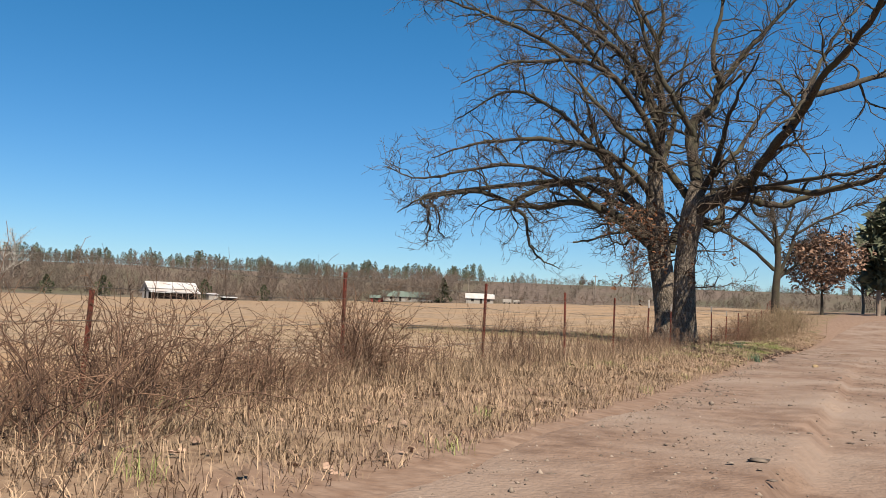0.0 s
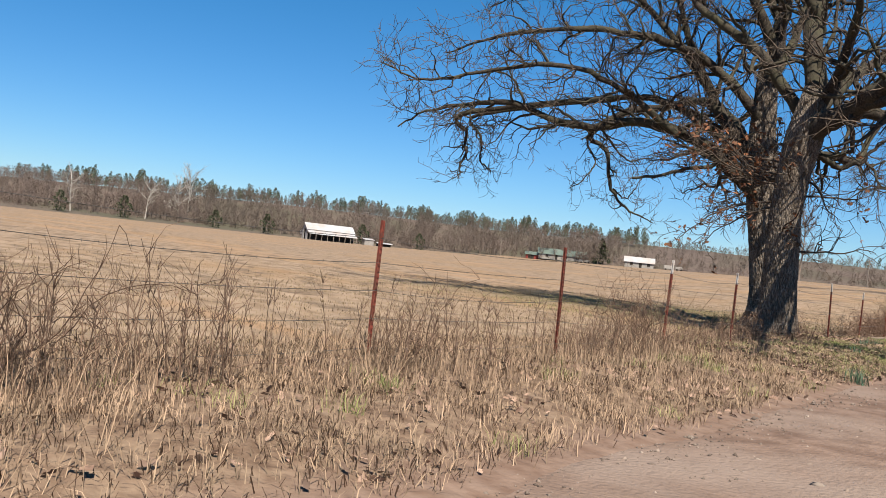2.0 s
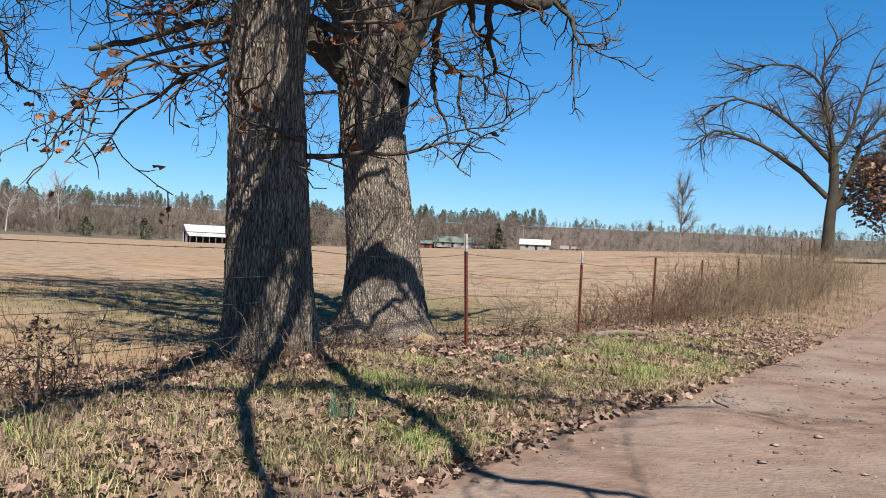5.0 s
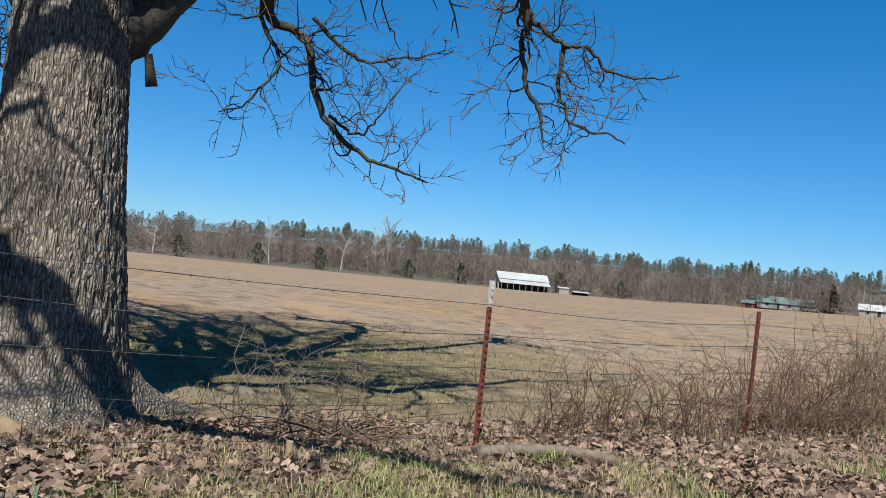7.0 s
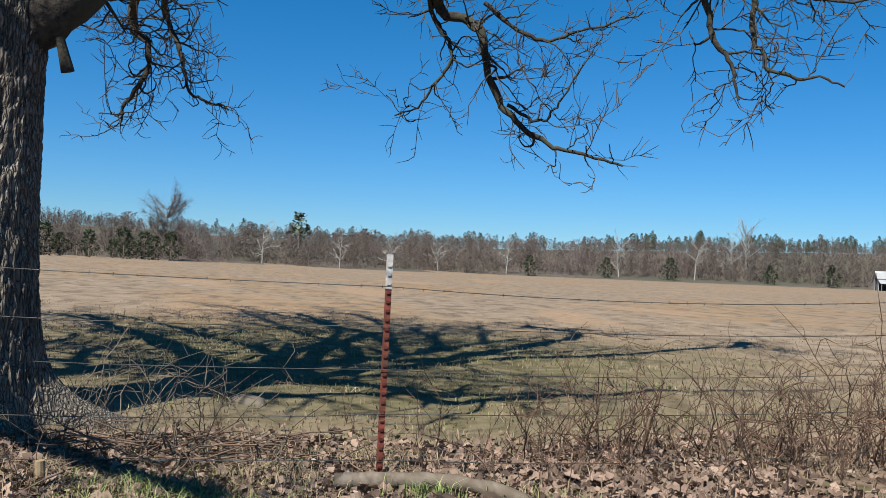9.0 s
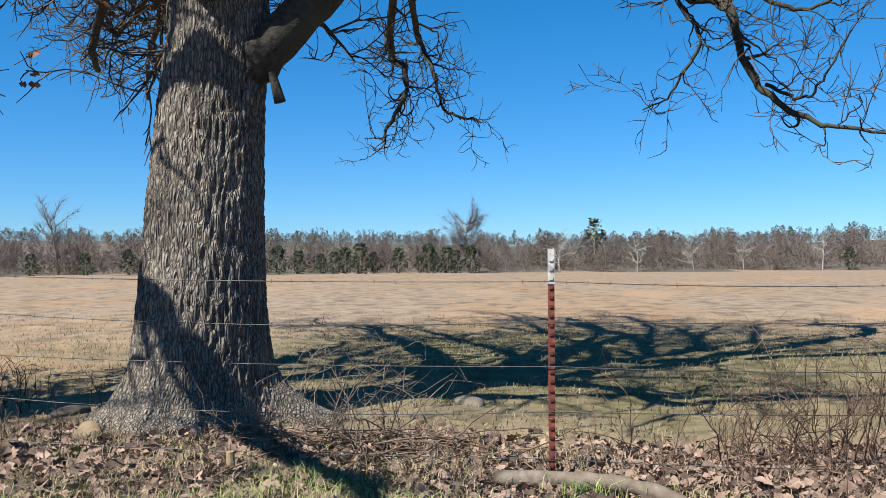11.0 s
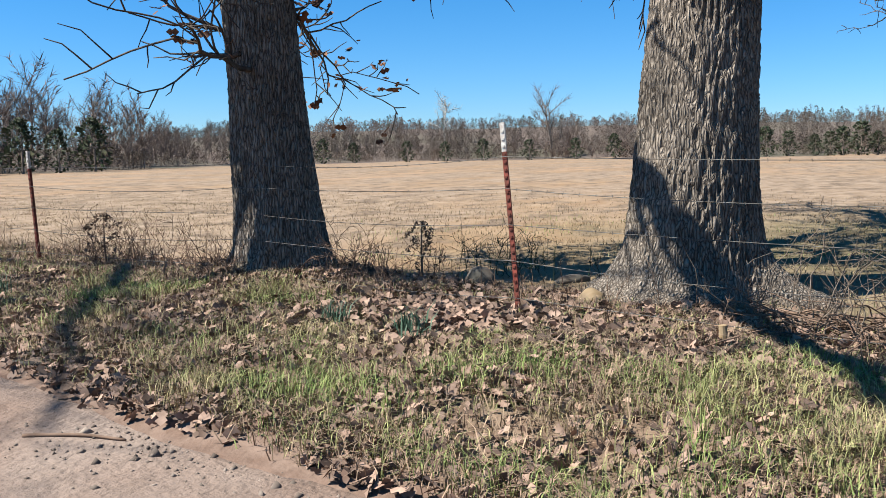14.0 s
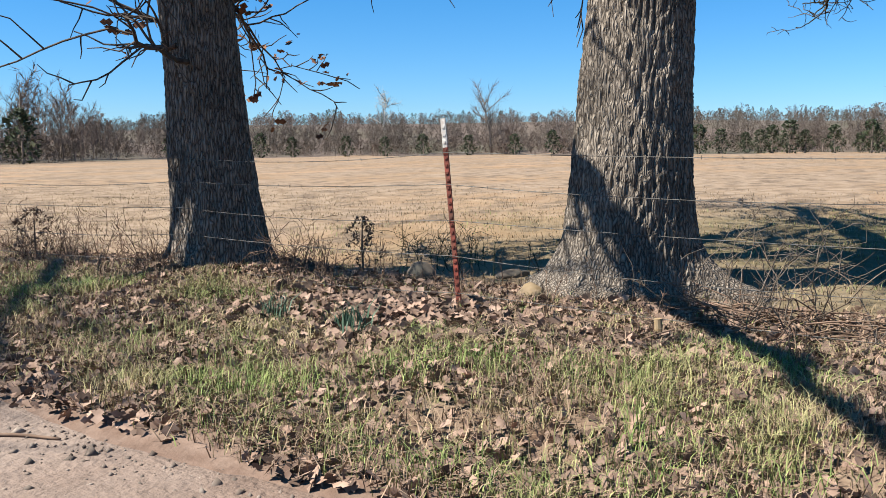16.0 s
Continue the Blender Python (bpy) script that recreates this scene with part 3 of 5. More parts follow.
def crown(tree, limbs, low, dens=1.0):
    """Main limbs with their branches, then all the fine twigs as one part, then withered leaves."""
    twigs = Tubes()
    leaf_at = []

    def twiglets(P, r, n_per_m, leaves=0.0):
        L = np.linalg.norm(np.diff(P, axis=0), axis=1).sum()
        T = np.gradient(P, axis=0)
        for _ in range(int(L * n_per_m + rng.uniform(0, 1))):
            s = rng.uniform(0.12, 1.0) * (len(P) - 1)
            i = min(int(s), len(P) - 2)
            p = P[i] + (P[i + 1] - P[i]) * (s - i)
            t = T[i] / (np.linalg.norm(T[i]) + 1e-9)
            l = rng.uniform(0.14, 0.5)
            Q = grow(p, aside(t, rng.uniform(0.5, 1.15)), l, 3, 0.30, 0.05)
            twigs.add(Q, np.array([0.0088, 0.0075, 0.006, 0.004]), 3)
            if leaves and rng.uniform() < leaves * 0.34:
                leaf_at.append(Q[-1] + rng.normal(0, 0.03, 3))
                if rng.uniform() < 0.6:
                    leaf_at.append(Q[2] + rng.normal(0, 0.04, 3))

    def second(P, R, n_per_m, leaves=0.0, scale=1.0):
        L = np.linalg.norm(np.diff(P, axis=0), axis=1).sum()
        T = np.gradient(P, axis=0)
        for _ in range(int(L * n_per_m + rng.uniform(0, 1))):
            s = rng.uniform(0.15, 1.0) * (len(P) - 1)
            i = min(int(s), len(P) - 2)
            p = P[i] + (P[i + 1] - P[i]) * (s - i)
            t = T[i] / (np.linalg.norm(T[i]) + 1e-9)
            l = rng.uniform(0.5, 1.5) * scale
            Q = grow(p, aside(t, rng.uniform(0.55, 1.1)), l, 6, 0.27, 0.035)
            r = min(0.022, R[i] * 0.65)
            twigs.add(Q, np.linspace(r, 0.007, 7), 3)
            twiglets(Q, r, 6.0 * dens, leaves)

    for name_, pts, r0, r1, n1, l1 in limbs:
        P = spline(pts, max(12, int(len(pts) * 6)))
        g = np.cumsum(rng.normal(0, 0.032, P.shape), axis=0)
        g -= np.linspace(0, 1, len(P))[:, None] * g[-1] * 0.5
        P = P + g * np.minimum(np.linspace(0, 3, len(P)), 1)[:, None]
        R = r0 + (r1 - r0) * np.linspace(0, 1, len(P)) ** 1.05
        R = R * (1 + 0.07 * rng.normal(0, 1, len(P)))
        limb = Tubes()
        limb.add(P, R, 10)
        T = np.gradient(P, axis=0)
        L = np.linalg.norm(np.diff(P, axis=0), axis=1).sum()
        for q in range(int(L * n1 * 1.25)):
            s = (0.14 + 0.86 * (q + rng.uniform(0, 1)) / (L * n1 * 1.25)) * (len(P) - 1)
            i = min(int(s), len(P) - 2)
            t = T[i] / (np.linalg.norm(T[i]) + 1e-9)
            l = l1 * rng.uniform(0.5, 1.45) * (1.15 - 0.6 * s / len(P))
            Q = grow(P[i], aside(t, rng.uniform(0.55, 1.15)), l, 11, 0.33, rng.uniform(-0.03, 0.05))
            r = min(R[i] * 0.62, 0.08) * rng.uniform(0.6, 1.0)
            RQ = np.linspace(r, 0.009, 12)
            limb.add(Q, RQ, 6)
            second(Q, RQ, 4.3 * dens)
            if q % 4 == 0:
                twiglets(Q, r, 2.0)
        twiglets(P[-4:], r1, 6)
        limb.put("limb", M_LIMB, tree, label=name_)
    for p, d, l, leafy in low:
        Q = grow(p + np.array([0, 0, 0.12]), np.array(d) / np.linalg.norm(d), l, 9, 0.2, -0.012)
        RQ = np.linspace(0.028, 0.007, 10)
        twigs.add(Q, RQ, 5)
        second(Q, RQ, 4.5, leafy, 0.75)
        twiglets(Q, 0.02, 4.0, leafy)
    twigs.put("twig_mass", M_TWIG, tree, smooth=False, label="fine bare winter twigs", kind="stuff")
    if leaf_at:
        C = np.repeat(np.array(leaf_at), 2, axis=0) + rng.normal(0, 0.04, (2 * len(leaf_at), 3))
        put("withered_leaves", *flakes(C, 0.085, 1.6), M_DEADLEAF_TREE, tree, label="curled rust-brown leaves that stayed on", kind="stuff")


def at(base, u, v, z):
    return base + ACROSS * u + AWAY * v + np.array([0, 0, z])


oak_a = tagged(new("oak_tree"), "large bare winter oak with rust-brown leaves clinging low", "tree", "roadside oaks")
oak_trunk(oak_a, [(OAK_A[0] + dx, OAK_A[1] + dy, z) for dx, dy, z in ((0, 0.06, -0.3), (0, 0.045, 0.35), (0, -0.05, 1.2), (0, -0.11, 2.0), (0, -0.18, 2.7), (0.12, -0.27, 3.7), (0.34, -0.37, 4.75), (0.4, -0.36, 5.6))],
          [(-0.3, 0.60), (0, 0.53), (0.15, 0.475), (0.4, 0.43), (0.8, 0.395), (1.3, 0.37), (1.9, 0.345), (2.7, 0.325), (3.6, 0.335), (4.4, 0.38), (4.8, 0.36), (5.6, 0.2)],
          [(0.3, 0.22), (1.5, 0.3), (2.7, 0.2), (-0.9, 0.28), (-2.2, 0.2)], 3.1, 0.024)
W = lambda x, y, z: np.array([x, y, z], dtype=float)
A = lambda u, v, z: at(OAK_A, u * 1.04, v, z)
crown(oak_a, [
    ("upright leader", [W(-0.05, -3.35, 4.3), W(0.0, -3.3, 5.7), A(0.26, 0.2, 7.6), A(0.92, 0.3, 8.3), A(1.16, 0.3, 9.1), A(0.83, 0.2, 9.8), A(1.1, 0.4, 11.6), A(1.4, 0.6, 13.6)], 0.25, 0.025, 1.9, 2.1),
    # Next four limbs are placed from view rays and the shadows they must cast.
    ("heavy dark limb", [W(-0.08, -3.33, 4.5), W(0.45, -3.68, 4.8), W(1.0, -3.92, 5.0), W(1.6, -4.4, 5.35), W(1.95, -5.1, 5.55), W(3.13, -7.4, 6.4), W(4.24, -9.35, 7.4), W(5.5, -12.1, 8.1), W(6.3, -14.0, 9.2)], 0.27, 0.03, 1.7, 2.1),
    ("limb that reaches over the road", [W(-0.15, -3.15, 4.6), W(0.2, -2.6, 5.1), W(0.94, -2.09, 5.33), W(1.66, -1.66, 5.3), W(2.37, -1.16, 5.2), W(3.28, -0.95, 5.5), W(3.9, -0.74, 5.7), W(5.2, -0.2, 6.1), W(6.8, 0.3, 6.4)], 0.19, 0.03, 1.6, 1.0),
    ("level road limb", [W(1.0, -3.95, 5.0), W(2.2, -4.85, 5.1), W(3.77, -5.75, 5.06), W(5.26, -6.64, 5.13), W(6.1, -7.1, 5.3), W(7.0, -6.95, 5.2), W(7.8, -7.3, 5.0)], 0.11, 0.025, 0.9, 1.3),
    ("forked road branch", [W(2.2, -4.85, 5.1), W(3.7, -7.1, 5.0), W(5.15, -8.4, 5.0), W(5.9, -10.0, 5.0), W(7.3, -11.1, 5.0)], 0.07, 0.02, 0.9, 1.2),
    ("rising back limb", [A(0.3, 0.1, 5.0), A(1.2, 0.9, 6.2), A(2.2, 1.5, 7.2), A(3.2, 2.0, 8.6), A(4.6, 2.6, 9.8)], 0.15, 0.02, 1.9, 1.9),
    ("limb toward the pasture", [A(0.15, 0.1, 5.0), A(-0.9, 0.2, 6.3), A(-2.0, 0.5, 7.3), A(-3.4, 0.6, 8.8), A(-4.6, 0.9, 10.2)], 0.15, 0.02, 1.9, 2.0),
    ("limb along the fence", [A(0.3, -0.2, 4.9), A(0.5, -1.6, 6.3), A(0.3, -3.2, 7.5), A(0.6, -4.8, 8.8)], 0.13, 0.02, 1.3, 1.6),
    ("upper right fork", [A(1.0, 0.3, 9.0), A(2.2, 0.2, 10.6), A(3.6, 0.1, 12.2), A(4.4, 0.1, 13.6)], 0.10, 0.02, 2.2, 1.9),
    ("upper left fork", [A(0.25, 0.1, 7.2), A(-0.9, -0.4, 8.8), A(-1.8, -0.6, 10.8), A(-2.4, -0.7, 13.0)], 0.12, 0.02, 2.2, 2.0),
    # Upper and outer road limbs: points slid along rays to fit the camera's view.
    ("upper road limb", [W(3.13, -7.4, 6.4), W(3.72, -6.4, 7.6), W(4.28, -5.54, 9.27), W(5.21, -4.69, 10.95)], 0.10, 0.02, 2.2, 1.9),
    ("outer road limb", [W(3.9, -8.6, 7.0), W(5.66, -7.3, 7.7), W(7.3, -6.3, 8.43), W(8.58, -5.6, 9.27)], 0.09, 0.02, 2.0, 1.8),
    ("low crooked limb", [A(0.45, 0.0, 4.2), A(1.0, 0.2, 4.0), A(1.5, 0.25, 4.2), A(2.0, 0.4, 4.9)], 0.08, 0.02, 2.0, 0.9),
], [
    (at(OAK_A, -0.1, -0.3, 3.2), (-0.85, -0.45, 0.05), 2.5, 1.3), (at(OAK_A, -0.2, -0.2, 2.9), (-0.8, -0.6, -0.1), 2.4, 1.3), (at(OAK_A, -0.3, 0, 3.4), (-0.95, 0.15, 0.0), 2.5, 1.1),
    (at(OAK_A, -0.3, 0.1, 3.4), (-0.8, 0.6, 0.1), 2.0, 0.8), (at(OAK_A, 0.1, 0.3, 3.6), (-0.3, 0.9, 0.1), 1.6, 0.7), (at(OAK_A, -0.2, 0.2, 3.7), (-0.8, 0.4, 0.1), 2.6, 0.9),
    (at(OAK_A, 0.35, 0.1, 3.1), (0.85, 0.5, 0.05), 1.4, 1.0), (at(OAK_A, 0.3, -0.2, 3.4), (0.8, -0.3, 0.1), 1.1, 0.7), (at(OAK_A, 0.0, -0.35, 3.3), (0.1, -0.9, 0.0), 1.0, 1.0),
    (at(OAK_A, -0.25, 0.0, 3.8), (-0.9, -0.2, 0.1), 2.8, 1.1), (at(OAK_A, -0.25, -0.1, 2.8), (-0.9, -0.5, -0.12), 1.9, 1.2), (at(OAK_A, -0.25, -0.1, 3.5), (-0.75, -0.65, 0.1), 3.0, 1.2),
    (at(OAK_A, 0.3, -0.2, 2.0), (0.5, -0.8, 0.05), 0.8, 0.8), (at(OAK_A, 0.3, -0.1, 1.85), (0.75, 0.35, 0.12), 1.7, 0.06),
    (at(OAK_A, -0.15, -0.3, 2.2), (0.55, -0.85, 0.1), 1.5, 0.3),
], 0.6)

oak_b = tagged(new("oak_tree"), "large bare winter oak with broad spreading limbs", "tree", "roadside oaks")
oak_trunk(oak_b, [(*OAK_B[:2], -0.3), (OAK_B[0] + 0.06, OAK_B[1], 0.4), (OAK_B[0] + 0.03, OAK_B[1], 1.0), (OAK_B[0] - 0.09, OAK_B[1] - 0.02, 1.7), (OAK_B[0] - 0.24, OAK_B[1] - 0.02, 2.6), (OAK_B[0] - 0.36, OAK_B[1], 3.2), (OAK_B[0] - 0.58, OAK_B[1] - 0.08, 5.2), (OAK_B[0] - 0.6, OAK_B[1] - 0.1, 7.2)],
          [(-0.3, 0.70), (0, 0.66), (0.15, 0.61), (0.45, 0.545), (0.9, 0.50), (1.4, 0.465), (2.2, 0.43), (3.6, 0.41), (4.4, 0.42), (5.2, 0.34), (7.2, 0.22)],
          [(-0.75, 0.55), (-0.25, 0.45), (0.15, 0.28), (0.6, 0.2), (1.6, 0.6), (2.4, 0.3), (-1.7, 0.42), (-2.7, 0.3)], 7.7, 0.027)
B = lambda u, v, z: at(OAK_B, u * 1.045, v, z)
crown(oak_b, [
    ("upright leader", [B(-0.48, 0, 6.6), B(-0.42, 0.1, 8.0), B(-0.3, 0.2, 9.2), B(-0.66, 0.2, 11.0), B(-0.4, 0.3, 13.0), B(-0.5, 0.5, 15.0)], 0.22, 0.03, 2.0, 2.3),
    ("long low limb over the pasture", [B(-0.35, 0, 3.3), B(-1.0, -0.05, 4.0), B(-1.8, -0.1, 4.65), B(-3.3, -0.1, 5.15), B(-4.95, 0, 4.95), B(-7.0, 0.1, 5.4), B(-8.6, 0.0, 5.2), B(-10.0, -0.1, 4.6)], 0.22, 0.02, 2.2, 2.1),
    ("steep limb", [B(-0.4, 0.1, 4.4), B(-1.6, 0.5, 5.9), B(-2.35, 0.9, 7.6), B(-2.7, 1.1, 8.8), B(-3.3, 1.4, 11.0)], 0.19, 0.025, 2.1, 2.1),
    ("high sweeping limb", [B(-0.45, -0.1, 7.3), B(-1.2, -0.5, 8.7), B(-2.5, -0.9, 10.1), B(-4.0, -1.1, 10.5), B(-6.0, -1.0, 10.3), B(-7.9, -0.8, 9.6)], 0.15, 0.018, 2.2, 2.0),
    ("mid limb", [B(-0.45, 0.1, 5.4), B(-1.7, -0.3, 6.6), B(-3.2, -0.6, 7.3), B(-5.2, -0.6, 7.6), B(-7.4, -0.5, 7.3), B(-8.9, -0.4, 6.7)], 0.15, 0.018, 2.2, 2.0),
    ("upper fork", [B(-0.4, 0.2, 8.8), B(-1.3, 0.5, 10.5), B(-2.4, 0.8, 12.0), B(-3.2, 1.0, 13.8)], 0.13, 0.02, 2.2, 1.9),
    ("crown limb", [B(-0.4, 0.1, 8.2), B(-2.0, -0.5, 10.8), B(-4.3, -0.9, 12.2), B(-6.6, -1.0, 12.4)], 0.12, 0.018, 2.3, 2.1),
    ("crown limb", [B(-1.9, 0.7, 6.4), B(-3.8, 1.1, 8.8), B(-6.0, 1.4, 9.9), B(-8.2, 1.4, 8.6)], 0.11, 0.018, 2.3, 2.0),
    ("crown limb", [B(-2.6, -0.3, 4.9), B(-4.4, -0.7, 6.0), B(-6.6, -0.9, 6.4), B(-9.0, -0.9, 5.9), B(-10.6, -0.8, 6.4)], 0.10, 0.018, 2.3, 1.7),
    ("high crown limb", [B(-0.4, 0.2, 9.5), B(-2.2, 0.2, 12.0), B(-4.4, 0.3, 13.6), B(-6.4, 0.4, 14.4)], 0.11, 0.018, 2.3, 2.1),
    ("high crown limb", [B(-1.6, 0.2, 9.6), B(-4.0, 0.3, 12.4), B(-6.4, 0.3, 14.2), B(-8.6, 0.3, 15.2)], 0.11, 0.018, 2.3, 2.1),
    ("high crown limb", [B(-3.6, -1.0, 10.4), B(-5.8, -1.0, 11.9), B(-7.8, -0.9, 12.6), B(-9.4, -0.8, 12.9)], 0.09, 0.018, 2.3, 1.9),
    ("high crown limb", [B(-0.45, 0.2, 11.6), B(-1.6, 0.3, 13.8), B(-2.6, 0.3, 15.6), B(-3.4, 0.3, 17.0)], 0.10, 0.018, 2.3, 1.9),
    ("broken dead branch", [B(-0.4, -0.2, 4.0), B(-1.4, -0.6, 4.25), B(-2.4, -0.8, 4.05), B(-3.7, -0.9, 3.65)], 0.07, 0.035, 0.9, 0.7),
    ("dark northern limb", [W(-1.95, 0.8, 2.75), W(-2.1, 1.3, 3.3), W(-2.7, 2.0, 4.3), W(-3.9, 3.3, 5.9), W(-5.6, 4.8, 7.1), W(-7.6, 5.8, 7.3), W(-9.2, 5.7, 6.9), W(-10.47, 5.96, 6.22), W(-10.19, 6.68, 5.70), W(-10.07, 6.97, 4.55), W(-9.83, 7.50, 3.92), W(-9.52, 8.12, 3.40), W(-9.04, 8.98, 3.19)], 0.21, 0.018, 1.5, 0.9),
    ("northern fork", [W(-2.9, 2.2, 4.6), W(-3.5, 4.2, 6.3), W(-4.8, 6.9, 7.4), W(-6.2, 8.6, 7.0), W(-6.71, 9.07, 6.19), W(-6.67, 9.12, 5.45), W(-6.49, 9.36, 4.60), W(-6.35, 9.54, 3.88)], 0.13, 0.018, 1.5, 0.9),
    ("western limb", [W(-2.1, 0.6, 3.9), W(-3.6, 0.9, 5.3), W(-5.6, 1.2, 6.4), W(-7.4, 1.4, 6.5), W(-12.20, 0.50, 5.97), W(-12.24, 0.84, 5.32), W(-12.23, 0.77, 4.71), W(-12.19, 0.39, 4.08), W(-12.18, 0.31, 3.64)], 0.14, 0.02, 1.6, 0.9),
    ("drooping branch", [W(-7.4, 1.4, 6.5), W(-12.25, 0.96, 5.93), W(-12.27, 1.25, 5.37), W(-12.29, 1.60, 4.53), W(-12.32, 2.30, 4.32)], 0.07, 0.016, 1.8, 0.75),
    ("drooping branch", [W(-9.97, 7.19, 4.26), W(-9.74, 7.69, 4.05), W(-9.55, 8.06, 4.21), W(-9.33, 8.47, 5.08)], 0.035, 0.012, 2.0, 0.75),
    ("drooping branch", [W(-10.17, 6.74, 6.14), W(-9.80, 7.58, 5.45), W(-9.35, 8.43, 5.51), W(-8.81, 9.34, 5.95)], 0.045, 0.012, 2.0, 0.75),
    ("drooping branch", [W(-9.2, 5.6, 6.9), W(-10.55, 5.72, 6.18), W(-10.40, 6.14, 5.24), W(-10.55, 5.73, 4.48), W(-10.69, 5.28, 4.10)], 0.055, 0.012, 2.0, 0.75),
    ("drooping branch", [W(-6.2, 8.6, 7.0), W(-6.56, 9.26, 6.16), W(-6.18, 9.75, 5.76), W(-5.77, 10.23, 5.64), W(-5.36, 10.66, 5.23), W(-4.65, 11.34, 5.25)], 0.06, 0.012, 2.0, 0.75),
    ("drooping branch", [W(-6.18, 9.75, 5.71), W(-6.19, 9.74, 4.68), W(-5.85, 10.13, 4.23), W(-5.36, 10.66, 4.03)], 0.045, 0.012, 2.0, 0.75),
    ("limb toward the road", [W(-1.75, 0.7, 3.5), W(-1.4, 1.05, 4.6), W(-0.75, 1.6, 4.95), W(-0.15, 2.1, 4.85), W(0.12, 2.65, 5.8), W(0.8, 3.9, 7.4), W(1.3, 5.2, 9.2)], 0.17, 0.02, 1.5, 1.5),
    ("forked leader", [B(-0.4, 0.1, 6.8), B(0.3, 0.9, 8.4), B(0.6, 1.4, 10.2), B(1.2, 1.8, 12.6)], 0.14, 0.02, 2.0, 1.9),
], [
    (W(-2.35, 0.25, 3.2), (-0.9, -0.4, -0.1), 1.5, 0.7), (W(-2.2, 0.2, 3.5), (-0.4, -0.9, -0.05), 1.9, 0.8), (W(-1.9, 0.3, 3.9), (0.2, -0.9, 0.0), 1.5, 0.8),
], 0.78)
bm = bmesh.new()
bmesh.ops.create_cone(bm, cap_ends=True, segments=9, radius1=0.05, radius2=0.032, depth=0.26, matrix=pose(-1.9, 1.2, 2.72, 14, 6, 0))
part("broken_stub", bm, M_LIMB, oak_b, "short broken-off branch stub")

# ---- fence ----


def fence_post(x, y, dx, dy, top, tip):
    """A studded steel T-post with spade plate; some keep a white painted tip."""
    z = float(land(x, y))
    p = thing("fence_post", (x, y, z), "rusty red steel T-post" + (" with a chipped white tip" if tip else " with a bare worn top"), "fence post", "fence posts")
    ang = math.atan2(dy, top), math.atan2(dx, top)
    p.matrix_world = Matrix.Translation((x, y, z)) @ Euler((-ang[0], ang[1], 0)).to_matrix().to_4x4()
    cut = top - (0.21 if tip else 0.0)
    bm = box_bm(-0.003, 0.003, -0.019, 0.019, -0.15, cut)
    box_bm(-0.034, -0.003, -0.003, 0.003, -0.15, cut, bm)
    part("shaft", bm, M_RUST, p)
    bm = bmesh.new()
    h = 0.08
    while h < cut - 0.02:
        box_bm(0.003, 0.011, -0.011, 0.011, h, h + 0.016, bm)
        h += 0.054
    tagged(part("stud_row", bm, M_RUST, p), kind="stuff")
    if tip:
        bm = box_bm(-0.0035, 0.0035, -0.0195, 0.0195, cut, top)
        box_bm(-0.034, -0.0035, -0.0035, 0.0035, cut, top, bm)
        h = cut + 0.03
        while h < top - 0.02:
            box_bm(0.0035, 0.011, -0.011, 0.011, h, h + 0.016, bm)
            h += 0.054
        part("painted_tip", bm, M_TIP, p, "chipped white painted tip")
    bm = box_bm(0.0035, 0.0065, -0.045, 0.045, -0.16, -0.01)
    part("anchor_plate", bm, M_RUST, p)
    return p


POSTS = [(0.05, -31.9, 0, 0, 1.3, 0), (0.06, -28.4, 0.03, 0.02, 0.9, 0), (0.07, -24.8, 0.0, 0.0, 1.22, 0), (0.06, -20.85, 0.05, -0.05, 1.3, 0), (0.06, -16.92, -0.04, 0.06, 1.32, 0),
         (0.05, -13.43, 0.04, -0.1, 1.33, 0), (0.06, -10.18, 0.02, 0.02, 1.36, 1), (-0.05, -6.85, 0.03, -0.06, 1.34, 1), (0.0, 0.0, 0.0, -0.13, 1.40, 1), (0.0, 3.405, 0.0, 0.01, 1.34, 1),
         (-0.05, 7.05, 0.0, 0.05, 1.28, 0), (-0.1, 10.5, 0, 0.03, 1.27, 0), (-0.15, 14.0, 0.03, 0, 1.28, 0), (-0.3, 17.6, 0, 0, 1.26, 0), (-0.5, 21.3, 0.04, 0, 1.25, 0), (-0.8, 25.0, 0, 0, 1.25, 0), (-1.1, 28.8, 0, 0, 1.25, 0), (-1.4, 32.6, 0, 0.04, 1.25, 0), (-1.8, 36.4, 0, 0, 1.25, 0)]
for q in POSTS:
    fence_post(*q)


